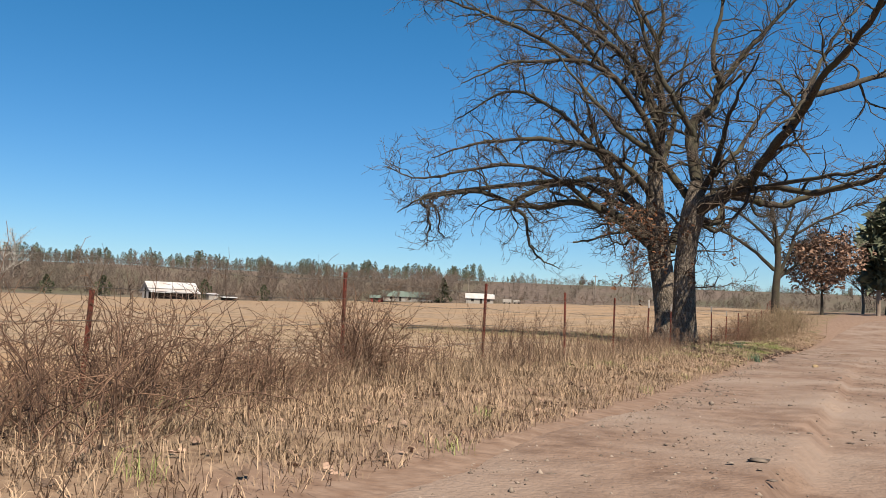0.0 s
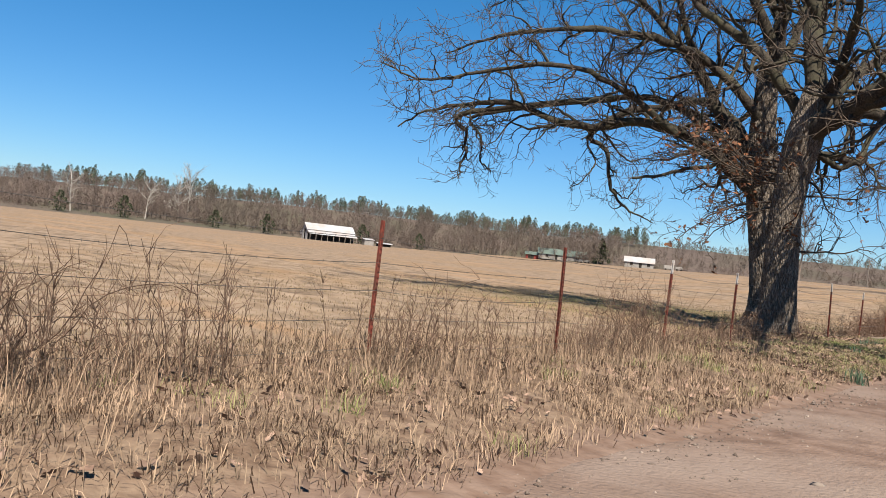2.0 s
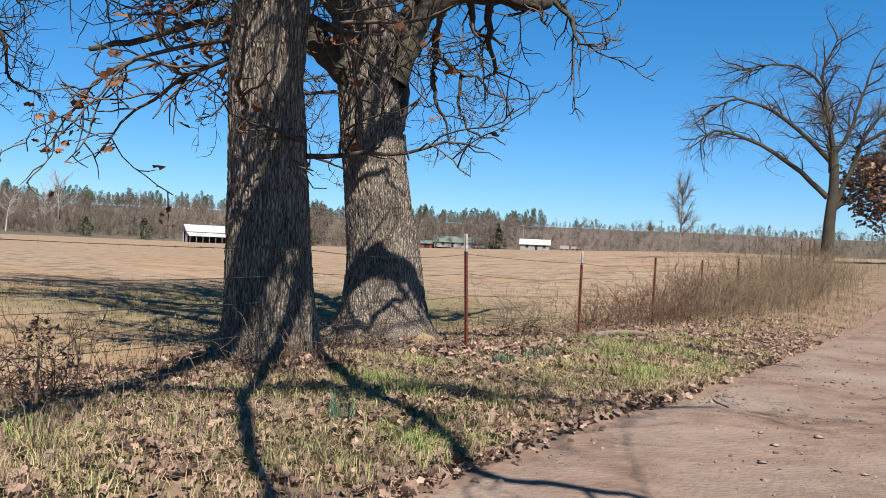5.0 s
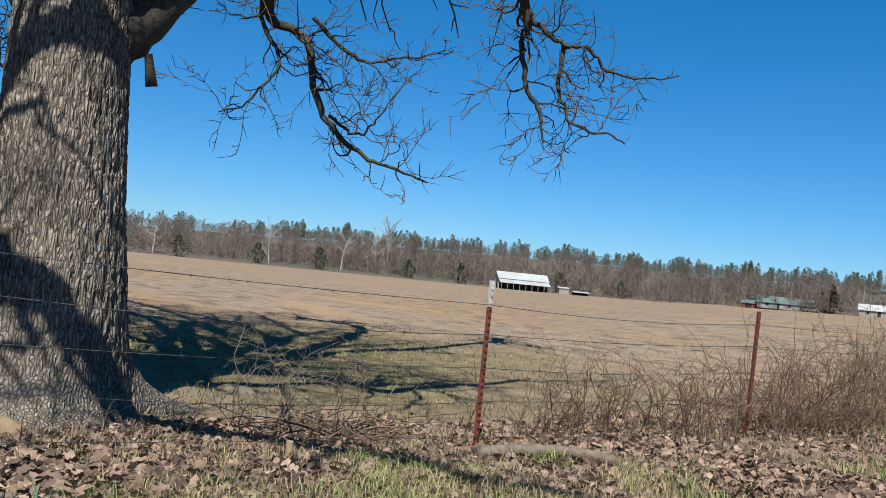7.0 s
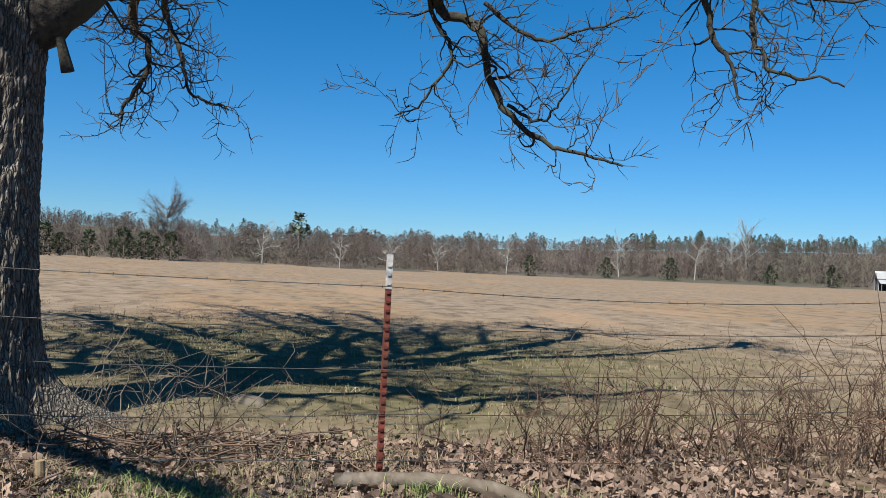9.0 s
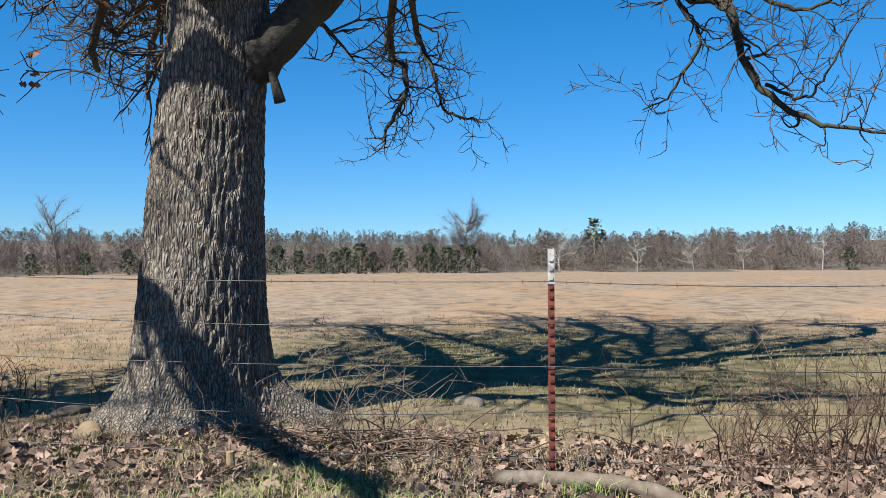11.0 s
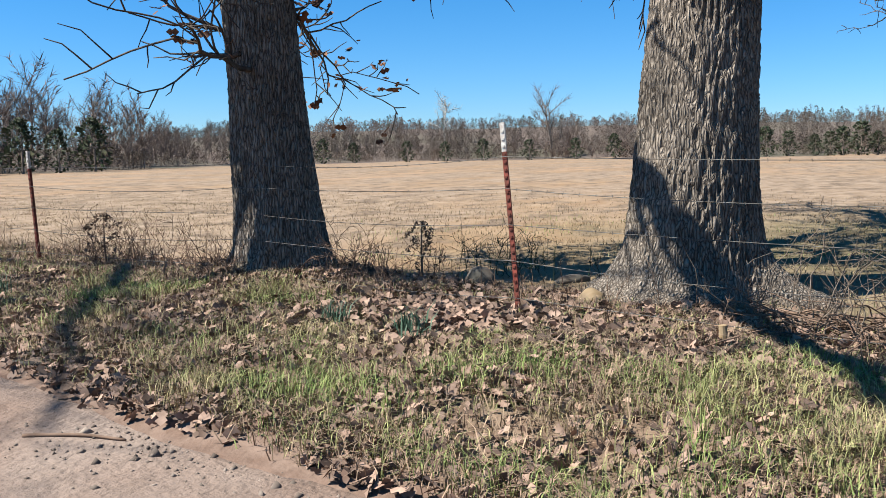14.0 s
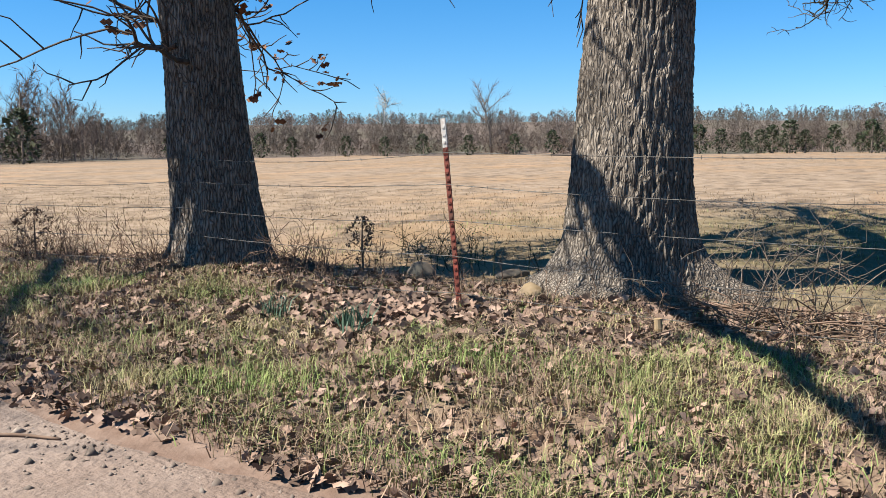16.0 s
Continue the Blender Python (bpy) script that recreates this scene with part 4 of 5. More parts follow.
def wire(height):
    """One barbed strand that sags a little between its posts and is nailed to the oak's face."""
    w = thing("barbed_wire", (0, 0, 0), "sagging rusty strand of barbed fence wire", "wire", "fence wires")
    hold = [(x + 0.014 + dx * height / top, y + dy * height / top, land(x, y) + height) for x, y, dx, dy, top, tip in POSTS]
    hold.append((0.02, -2.95, land(0, -2.95) + height * 0.92 - 0.06))
    hold = np.array(sorted(hold, key=lambda p: p[1]), dtype=float)
    P = []
    for a, b in zip(hold[:-1], hold[1:]):
        for s in np.linspace(0, 1, 9)[:-1]:
            p = a + (b - a) * s
            p[2] -= (0.035 + 0.02 * math.sin(height * 37 + a[1])) * 4 * s * (1 - s)
            P.append(p)
    P.append(hold[-1])
    P = np.array(P)
    t = Tubes()
    t.add(P, np.full(len(P), 0.0026), 5)
    t.put("strand", M_WIRE, w)
    t = Tubes()
    s = np.arange(-30, 20, 0.125)
    for y in s:
        p = np.array([np.interp(y, P[:, 1], P[:, 0]), y, np.interp(y, P[:, 1], P[:, 2])])
        for _ in range(2):
            d = rng.normal(0, 1, 3) * np.array([1, 0.25, 1])
            d /= np.linalg.norm(d)
            t.add(np.array([p - d * 0.013, p + d * 0.013]), np.array([0.0016, 0.0008]), 3)
    t.put("barb_row", M_WIRE, w, smooth=False, kind="stuff")


for h in (0.13, 0.40, 0.66, 0.92, 1.15):
    wire(h)

# ---- stones, log, sticks ----


def rock(name, x, y, z, s, material, label, seed):
    bm = bmesh.new()
    bmesh.ops.create_icosphere(bm, subdivisions=3, radius=1)
    for v in bm.verts:
        k = 1 + 0.22 * noise.noise(v.co * 1.3 + Vector((seed, 0, 0))) + 0.06 * noise.noise(v.co * 4 + Vector((seed, 2, 0)))
        v.co = Vector((v.co.x * s[0], v.co.y * s[1], v.co.z * s[2])) * k
    for f in bm.faces:
        f.smooth = True
    me = bpy.data.meshes.new(name)
    bm.to_mesh(me)
    bm.free()
    me.materials.append(material)
    ob = new(name, me)
    ob.matrix_world = pose(x, y, z, 0, 0, seed * 40)
    return tagged(ob, label, "stone")


rock("stone", -0.74, 0.2, land(-0.74, 0.2) + 0.035, (0.13, 0.10, 0.085), M_YSTONE, "rounded yellowish sandstone at the oak's roots", 1)
rock("stone", -1.32, -1.25, land(-1.32, -1.25) + 0.06, (0.16, 0.12, 0.11), M_STONE, "grey-brown field stone in the grass", 2)
rock("stone", 0.55, -1.25, land(0.55, -1.25) + 0.01, (0.19, 0.12, 0.05), M_STONE, "flat tan stone half sunk in leaves", 3)
rock("stone", -1.9, -0.6, land(-1.9, -0.6) + 0.01, (0.2, 0.1, 0.05), M_STONE, "flat grey stone in the pasture", 4)
rock("stone", -2.9, 2.7, land(-2.9, 2.7), (0.22, 0.14, 0.06), M_STONE, "low pale stone in the pasture", 5)
rock("stone", 4.17, -10.77, road_z(4.17, -10.77) + 0.02, (0.085, 0.065, 0.05), M_YSTONE, "pale stone lying loose on the road", 6)


def lying(name, pts, r0, r1, material, label, category, sides=10, lift=0.6):
    """Something round that lies along the ground."""
    P = spline(pts, 18)
    P = P + np.cumsum(rng.normal(0, r0 * 0.05, P.shape), axis=0)
    zz = np.maximum(land(P[:, 0], P[:, 1]), road_z(P[:, 0], P[:, 1])) if pts[0][0] > 2.7 else land(P[:, 0], P[:, 1])
    P[:, 2] = zz + np.linspace(r0, r1, 18) * lift + np.array([np.interp(s, np.linspace(0, 1, len(pts)), [p[2] for p in pts]) for s in np.linspace(0, 1, 18)])
    t = Tubes()
    R = np.linspace(r0, r1, 18) * (1 + 0.06 * rng.normal(0, 1, 18))
    R[0], R[-1] = R[0] * 0.9, R[-1] * 0.8
    P = np.vstack([P[0], P, P[-1]])
    R = np.concatenate([[0.001], R, [0.001]])
    V = Tubes()
    V.add(P + np.linspace(0, 1e-4, len(P))[:, None], R, sides)
    return V.put(name, material, label=label, category=category)


lying("fallen_log", [(0.36, 3.1, 0.0), (0.40, 3.38, 0.02), (0.52, 3.66, 0.03), (0.68, 3.86, 0.02), (0.88, 4.02, 0.0)], 0.047, 0.04, M_LOG, "barkless weathered log lying by the fence", "log", 14, 1.4)
# Dark tapering strip on the ground; its substance is not known.
lying("dark_strip", [(2.5, -2.0, 0.0), (2.58, -2.2, 0.01), (2.62, -2.45, 0.0), (2.6, -2.75, 0.0)], 0.022, 0.016, M_STRIP, "dark curved strip lying at the road's edge", "debris", 8)
lying("stick", [(3.27, -0.75, 0), (3.1, -0.52, 0.005), (3.0, -0.3, 0)], 0.011, 0.007, M_WEED, "thin bent stick lying on the road", "stick", 6)
lying("stick", [(4.3, 1.0, 0), (4.4, 1.2, 0.005), (4.6, 1.4, 0)], 0.009, 0.006, M_WEED, "thin dark stick lying on the road", "stick", 6)
lying("stick", [(0.35, -1.5, 0), (0.75, -1.3, 0.02), (1.1, -1.25, 0.0)], 0.016, 0.009, M_LOG, "pale dead stick among the leaves", "stick", 6)
bm = bmesh.new()
bmesh.ops.create_cone(bm, cap_ends=True, segments=10, radius1=0.026, radius2=0.024, depth=0.17, matrix=pose(0.35, 1.62, float(land(0.35, 1.62)) + 0.06, 3, 2, 0))
me = bpy.data.meshes.new("stake")
bm.to_mesh(me)
bm.free()
me.materials.append(M_CUT)
tagged(new("stake", me), "short freshly cut wooden stake in the verge", "stake")

# ---- pasture, verge and litter ----


def scatter(n, x0, x1, y0, y1, keep):
    x, y = rng.uniform(x0, x1, n), rng.uniform(y0, y1, n)
    k = rng.uniform(0, 1, n) < keep(x, y)
    x, y = x[k], y[k]
    c = clods(x, y)
    return np.stack([x, y, land(x, y) + c], 1)


def patch(x, y, s, k=0.0):
    return np.array([noise.noise((a * s, b * s, k)) for a, b in zip(x, y)])


C = scatter(380000, -26, -0.2, -40, 30, lambda x, y: step(np.hypot(x - 3, (y + 4) * 0.55), 25, 4) * (0.35 + 0.65 * step(patch(x, y, 0.9), -0.25, 0.3)))
put("pasture_grass", *blades(C, 0.062, 0.0085, 1.5), M_STRAW, kind="stuff", label="short matted straw-coloured winter grass", category="grass")
C = scatter(26000, -14, -0.8, -10, 14, lambda x, y: step(np.hypot(x + 4.5, y - 2), 11, 4) * step(patch(x, y, 0.7, 3.0), -0.1, 0.3))
put("shade_grass", *blades(C, 0.075, 0.007, 0.7), M_GREEN, kind="stuff", label="short greener grass under the oaks", category="grass")
C = scatter(230000, -1.2, 2.9, -33, 20, lambda x, y: (0.45 + 0.55 * step(y, -6, -14)) * step(x, road_left(y) + 0.1, road_left(y) - 0.2) * (0.3 + 0.7 * step(patch(x, y, 1.3, 1.0), -0.2, 0.3)))
put("verge_grass", *blades(C, 0.125, 0.0065, 1.35), M_VERGE_STRAW, kind="stuff", label="thin dry bleached verge grass", category="grass")
C = scatter(34000, -1.0, 2.1, -40, -5, lambda x, y: step(patch(x, y, 0.8, 5.0), -0.05, 0.35) * step(y, -4, -10) * step(x, 2.2, 0.8))
put("tall_dry_grass", *blades(C, 0.42, 0.005, 0.75), M_VERGE_STRAW, kind="stuff", label="tall dry bleached grass along the fence", category="grass")
C = scatter(9000, -1.0, 2.7, -33, -21, lambda x, y: (0.35 + 0.65 * step(patch(x, y, 1.2, 21.0), -0.2, 0.3)) * step(x, road_left(y), road_left(y) - 0.5))
put("tall_dry_grass", *blades(C, 0.24, 0.005, 1.0), M_VERGE_STRAW, kind="stuff", label="matted dry straw on the verge", category="grass")
T_ = scatter(6500, 0.3, 2.9, -38, 14, lambda x, y: step(patch(x, y, 1.1, 7.0), -0.15, 0.3) * (0.03 + 0.97 * step(y, -10, -1) * step(y, 5.0, 3.0)) * step(x, road_left(y) - 0.05, road_left(y) - 0.25))
C = np.repeat(T_, 40, axis=0) + np.concatenate([rng.normal(0, 0.085, (len(T_) * 40, 2)), np.zeros((len(T_) * 40, 1))], 1)
C[:, 2] = land(C[:, 0], C[:, 1])
put("green_grass", *blades(C, 0.15, 0.0048, 0.9), M_GREEN, kind="stuff", label="tufts of green and yellowed grass by the road", category="grass")
T_ = np.array([(1.0, -0.2), (0.93, -0.28), (1.12, -0.05), (1.0, -0.85), (0.95, -0.95), (1.6, -4.4), (2.7, -9.3), (2.6, -9.15)])
C = np.repeat(T_, 34, axis=0) + rng.normal(0, 0.055, (len(T_) * 34, 2))
C = np.concatenate([C, land(C[:, 0], C[:, 1])[:, None]], 1)
put("lily_leaves", *blades(C, 0.25, 0.011, 0.55), M_DAFF, kind="stuff", label="blue-green strap leaves of a wild bulb", category="plant")
C = scatter(130000, -1.6, 2.85, -38, 12, lambda x, y: (0.09 + 0.91 * step(np.abs(y - 0.5), 11.0, 5.0)) * (0.18 + 0.82 * step(patch(x, y, 1.0, 9.0), -0.15, 0.25)) * step(x, road_left(y) + 0.2, road_left(y) - 0.1) * step(x, -1.7, -0.4))
C[:, 2] += rng.uniform(0.0, 0.035, len(C))
put("leaf_litter", *flakes(C, 0.05, 0.75), M_LITTER, kind="stuff", label="thick litter of curled brown oak leaves", category="leaves")
C = scatter(150000, -0.6, 2.95, -9, 6.5, lambda x, y: 0.75 * step(y, 4.6, 2.6) * step(x, road_left(y) + 0.06, road_left(y) - 0.22) * (0.25 + 0.75 * step(patch(x, y, 1.7, 12.0), -0.25, 0.3)))
put("verge_grass", *blades(C[::3], 0.11, 0.0055, 1.1), M_GREEN, kind="stuff", label="short green and yellowed verge grass", category="grass")
put("verge_grass", *blades(np.concatenate([C[1::3], C[2::3]]), 0.12, 0.0058, 1.2), M_VERGE_STRAW, kind="stuff", label="flattened dry verge grass", category="grass")
C = scatter(64000, -1.0, 2.85, -9, 6, lambda x, y: (0.2 + 0.8 * step(patch(x, y, 1.4, 15.0), -0.2, 0.2)) * step(x, road_left(y) + 0.15, road_left(y) - 0.1) * 0.5)
C[:, 2] += rng.uniform(0.0, 0.05, len(C))
put("leaf_litter", *flakes(C, 0.055, 0.85), M_LITTER, kind="stuff", label="scattered curled brown oak leaves", category="leaves")
# leaves drifted against the post between the oaks
C = np.stack([0.55 + rng.normal(0, 0.42, 3000), -0.35 + rng.normal(0, 0.55, 3000), np.zeros(3000)], 1)
C[:, 2] = land(C[:, 0], C[:, 1]) + rng.uniform(0.0, 0.08, 3000)
put("leaf_drift", *flakes(C, 0.064, 0.8), M_LITTER, kind="stuff", label="drift of brown oak leaves by the post", category="leaves")
C = np.stack([0.2 + rng.normal(0, 0.45, 1400), 2.8 + rng.normal(0, 0.8, 1400), np.zeros(1400)], 1)
C[:, 2] = land(C[:, 0], C[:, 1]) + rng.uniform(0.0, 0.06, 1400)
put("leaf_drift", *flakes(C, 0.06, 0.8), M_LITTER, kind="stuff", label="drift of brown oak leaves round the log", category="leaves")


def pebbles(C, size):
    n = len(C)
    o = np.array([[1, 0, 0], [0, 1, 0], [-1, 0, 0], [0, -1, 0], [0, 0, 0.75], [0, 0, -0.75]], dtype=float)
    s = size * rng.lognormal(0, 0.55, n)
    a = rng.uniform(0, 6.28, n)
    K = o[None] * (1 + rng.uniform(-0.35, 0.35, (n, 6, 3)))
    K[:, :, 1] *= rng.uniform(0.5, 1.0, n)[:, None]
    c, d = np.cos(a)[:, None], np.sin(a)[:, None]
    X = K[:, :, 0] * c - K[:, :, 1] * d
    Y = K[:, :, 0] * d + K[:, :, 1] * c
    V = C[:, None] + s[:, None, None] * np.stack([X, Y, K[:, :, 2]], -1)
    f = np.array([[0, 1, 4], [1, 2, 4], [2, 3, 4], [3, 0, 4], [1, 0, 5], [2, 1, 5], [3, 2, 5], [0, 3, 5]])
    return V.reshape(-1, 3), (np.arange(n)[:, None, None] * 6 + f[None]).reshape(-1, 3)


n = 11000
y = rng.uniform(-34, 12, n)
u = np.where(rng.uniform(0, 1, n) < 0.45, np.abs(rng.normal(0, 0.45, n)), rng.uniform(0, 5.5, n))
x = road_left(y) + u
put("gravel", *pebbles(np.stack([x, y, road_z(x, y)], 1), 0.0075), M_GRAVEL, kind="stuff", label="loose pale gravel on the road", category="gravel")
n = 320
y = rng.normal(1.0, 0.8, n)
x = road_left(y) + 0.12 + np.abs(rng.normal(0, 0.16, n))
put("gravel", *pebbles(np.stack([x, y, road_z(x, y) + 0.003], 1), 0.009), M_GRAVEL, kind="stuff", label="coarser stones heaped along the road's edge", category="gravel")

n = 420
y = rng.uniform(-30, 4, n)
x = road_left(y) + np.abs(rng.normal(1.5, 0.7, n))
Vp, Fp = pebbles(np.stack([x, y, np.zeros(n)], 1), 0.026)
Vp[:, 2] = Vp[:, 2] * 0.3 + road_z(np.repeat(x, 6), np.repeat(y, 6)) + 0.001
put("gravel", Vp, Fp, M_GRAVEL, kind="stuff", label="flat pale stones worn into the road", category="gravel")

# ---- weeds, brambles and brush ----


def weed(t, x, y, h, n=10):
    z = float(land(x, y))
    P = grow((x, y, z - 0.02), np.array([rng.normal(0, 0.12), rng.normal(0, 0.12), 1.0]), h, 5, 0.10, 0.05)
    t.add(P, np.linspace(0.0055, 0.002, 6), 3)
    for _ in range(n):
        i = rng.integers(1, 6)
        Q = grow(P[i], aside(np.array([0, 0, 1.0]), rng.uniform(0.35, 0.9)), h * rng.uniform(0.12, 0.34), 2, 0.2, 0.08)
        t.add(Q, np.linspace(0.003, 0.0014, 3), 3)


def cane(t, x, y, h, spread, n=7):
    """An arching, tangled cane with short side shoots."""
    z = float(land(x, y))
    a = rng.uniform(0, 6.28)
    P = grow((x, y, z - 0.02), np.array([math.cos(a) * 0.35, math.sin(a) * 0.35, 1.0]), h * rng.uniform(1.0, 1.7), 9, 0.25, -0.11 * spread)
    P[:, 2] = np.maximum(P[:, 2], z + 0.02)
    t.add(P, np.linspace(0.0065, 0.0022, 10), 3)
    for _ in range(n):
        i = rng.integers(2, 10)
        Q = grow(P[i], aside(np.array([0, 0, 1.0]), rng.uniform(0.3, 1.5)), rng.uniform(0.1, 0.42), 3, 0.45, 0.0)
        t.add(Q, np.linspace(0.0032, 0.0014, 4), 3)


def thicket(name, x, y, rx, ry, h, canes, weeds, material, label, spread=1.0):
    ob = thing(name, (x, y, float(land(x, y))), label, "shrub", "brush along the fence")
    o = np.array([x, y, float(land(x, y))])
    for kind_, count in (("cane_tangle", canes), ("stem_tangle", weeds)):
        t = Tubes()
        for _ in range(count):
            if kind_ == "cane_tangle":
                cane(t, x + rng.normal(0, rx), y + rng.normal(0, ry), h, spread)
            else:
                weed(t, x + rng.normal(0, rx * 1.3), y + rng.normal(0, ry * 1.3), h * rng.uniform(0.5, 1.0))
        V, F = t.arrays()
        put(kind_, V - o, F, material, ob, kind="stuff")
    return ob


thicket("bramble", 0.3, -28.3, 0.35, 0.75, 0.74, 125, 40, M_BRAMBLE, "dense leafless bramble thicket over the fence", 1.1)
thicket("bramble", 1.15, -29.6, 0.3, 0.5, 0.72, 60, 30, M_BRAMBLE, "arching leafless bramble at the verge", 1.1)
thicket("bramble", 0.35, -26.6, 0.3, 0.55, 0.58, 60, 35, M_BRAMBLE, "tangled leafless bramble canes", 1.0)
thicket("bramble", 0.2, -24.75, 0.14, 0.22, 0.82, 95, 22, M_BRAMBLE, "vine-wrapped clump round a fence post", 0.9)
thicket("bramble", 0.3, -23.8, 0.2, 0.3, 0.62, 28, 25, M_BRAMBLE, "thin leafless bramble canes", 0.8)
thicket("dead_weeds", 0.35, -20.7, 0.22, 0.35, 0.85, 22, 45, M_WEED, "clump of dead branching weeds by a post", 0.7)
thicket("dead_weeds", 0.4, -19.3, 0.2, 0.35, 0.8, 8, 40, M_WEED, "clump of dead branching weeds", 0.5)
thicket("dead_weeds", 0.35, -16.4, 0.25, 0.4, 0.72, 8, 45, M_WEED, "clump of dead branching weeds by a post", 0.5)
thicket("dead_weeds", 0.3, -13.2, 0.25, 0.5, 0.62, 6, 50, M_WEED, "clump of dead reddish weeds", 0.5)
thicket("dead_weeds", 0.25, -11.55, 0.16, 0.2, 0.92, 26, 45, M_WEED, "dense bushy clump of dead weeds", 0.4)
thicket("dead_weeds", 0.3, -9.4, 0.3, 0.5, 0.5, 5, 40, M_WEED, "sparse dead weeds at the fence", 0.5)
thicket("dead_weeds", -0.3, -5.4, 0.2, 0.5, 0.62, 16, 30, M_WEED, "twiggy brush below the oak", 0.6)
thicket("dead_weeds", 0.15, -3.3, 0.25, 0.4, 0.32, 20, 30, M_WEED, "short twiggy sprouts at the oak's foot", 0.5)
thicket("dead_weeds", -0.4, -1.9, 0.25, 0.3, 0.35, 14, 18, M_WEED, "low twiggy sprouts between the oaks", 0.6)
thicket("dead_weeds", -2.2, -1.6, 0.25, 0.35, 0.4, 10, 18, M_CEDAR, "small brownish evergreen sprout", 0.5)
thicket("bramble", -0.25, 2.05, 0.16, 0.3, 0.62, 22, 4, M_LOG, "grey dead brush beside the oak", 0.9)
thicket("bramble", -0.4, 4.9, 0.2, 0.35, 0.5, 30, 10, M_BRAMBLE, "dark leafless bramble by the fence", 0.9)
thicket("bramble", -0.2, 6.3, 0.25, 0.5, 0.62, 42, 25, M_BRAMBLE, "leafless bramble and weeds by the fence", 0.9)
thicket("bramble", -0.1, 8.0, 0.3, 0.55, 0.85, 85, 45, M_BRAMBLE, "thick leafless bramble by the fence", 0.9)
thicket("bramble", 0.05, 9.6, 0.35, 0.6, 1.05, 100, 50, M_HEDGE, "thick leafless hedge brush", 0.8)

# scattered single weeds over the verge
t = Tubes()
for _ in range(420):
    y = rng.uniform(-33, 12)
    weed(t, rng.uniform(-1.4, 1.3) if y < -4 else rng.uniform(-1.8, 0.5), y, rng.uniform(0.2, 0.6) * (1.0 if y < -8 else 0.6), 5)
t.put("dead_weeds", M_WEED, smooth=False, kind="stuff", label="scattered thin dead weed stems", category="weeds")

# heap of thrown twigs beside the second oak
t = Tubes()
for _ in range(95):
    x, y = -0.25 + rng.normal(0, 0.24), 2.3 + rng.normal(0, 0.32)
    a = rng.uniform(0, 6.28)
    P = grow((x, y, float(land(x, y)) + rng.uniform(0.01, 0.2)), np.array([math.cos(a), math.sin(a), rng.normal(0, 0.18)]), rng.uniform(0.2, 0.7), 5, 0.13, -0.02)
    P[:, 2] = np.maximum(P[:, 2], land(P[:, 0], P[:, 1]) + 0.006)
    t.add(P, np.linspace(0.0055, 0.0025, 6), 4)
t.put("brush_pile", M_WEED, smooth=False, kind="stuff", label="low heap of grey fallen twigs", category="brush")

# the long brown hedge beyond the log
for k, (x, y, rx, ry, h) in enumerate([(0.2, 11.6, 0.45, 0.9, 1.05), (0.3, 13.8, 0.55, 1.1, 1.15), (0.35, 16.4, 0.55, 1.2, 1.2), (0.4, 19.2, 0.6, 1.3, 1.2), (0.4, 22.4, 0.6, 1.5, 1.2)]):
    thicket("hedge", x, y, rx, ry, h, 130, 150, M_HEDGE, "dense brown leafless hedge along the fence", 0.55)

# ---- trees in the distance ----


def bare_tree(h, n_limb=9, n_twig=22, tw=0.02, wide=0.5, stout=1.0):
    """Light bare tree at the origin as arrays: trunk and limbs, then twigs."""
    a, b = Tubes(), Tubes()
    P = grow((0, 0, -0.3), np.array([0, 0, 1.0]), h * 0.8, 6, 0.06, 0.1)
    a.add(P, np.linspace(h * 0.018, h * 0.005, 7) * stout, 5)
    for q in range(n_limb):
        i = rng.integers(2, 7)
        d = aside(np.array([0, 0, 1.0]), rng.uniform(0.45, 1.25))
        Q = grow(P[i], d, h * wide * rng.uniform(0.5, 1.0), 4, 0.15, 0.06)
        a.add(Q, np.linspace(h * 0.008, h * 0.002, 5) * stout, 3)
        for _ in range(n_twig):
            j = rng.integers(1, 5)
            d2 = aside((Q[j] - Q[j - 1]) / np.linalg.norm(Q[j] - Q[j - 1]), rng.uniform(0.3, 1.0))
            S = grow(Q[j - 1] + (Q[j] - Q[j - 1]) * rng.uniform(), d2, h * rng.uniform(0.07, 0.17), 2, 0.2, 0.05)
            b.add(S, np.array([tw, tw * 0.7, tw * 0.25]), 3)
    return a.arrays(), b.arrays()


def needles(h, n, r, base, conic, leaf=0.062):
    """Crown of needle sprays at the origin: many small uneven triangles along whorls, with gaps."""
    lev = rng.uniform(0, 1, n) ** (0.9 if conic else 0.7)
    az = rng.uniform(0, 6.28, n)
    az = az + 0.5 * np.sin(az * 3 + np.floor(lev * 7) * 2.1)
    prof = (1 - lev) ** 0.8 if conic else np.sin(np.pi * np.clip(lev * 0.85 + 0.12, 0, 1)) ** 0.7
    rad = r * prof * (0.35 + 0.65 * rng.uniform(0, 1, n) ** 0.5) * (0.75 + 0.4 * np.sin(np.floor(lev * 7) * 1.7 + az * 2))
    C = np.stack([rad * np.cos(az), rad * np.sin(az), h * (base + (1 - base) * lev) - 0.15 * rad], 1)
    s = h * (0.05 if conic else leaf)
    d = np.stack([np.cos(az), np.sin(az), rng.normal(0.1, 0.4, n)], 1)
    V = np.stack([C - d * s * 0.6 + rng.normal(0, s * 0.35, (n, 3)), C + d * s + rng.normal(0, s * 0.3, (n, 3)), C + rng.normal(0, s * 0.75, (n, 3))], 1)
    return V.reshape(-1, 3), np.arange(3 * n).reshape(-1, 3)


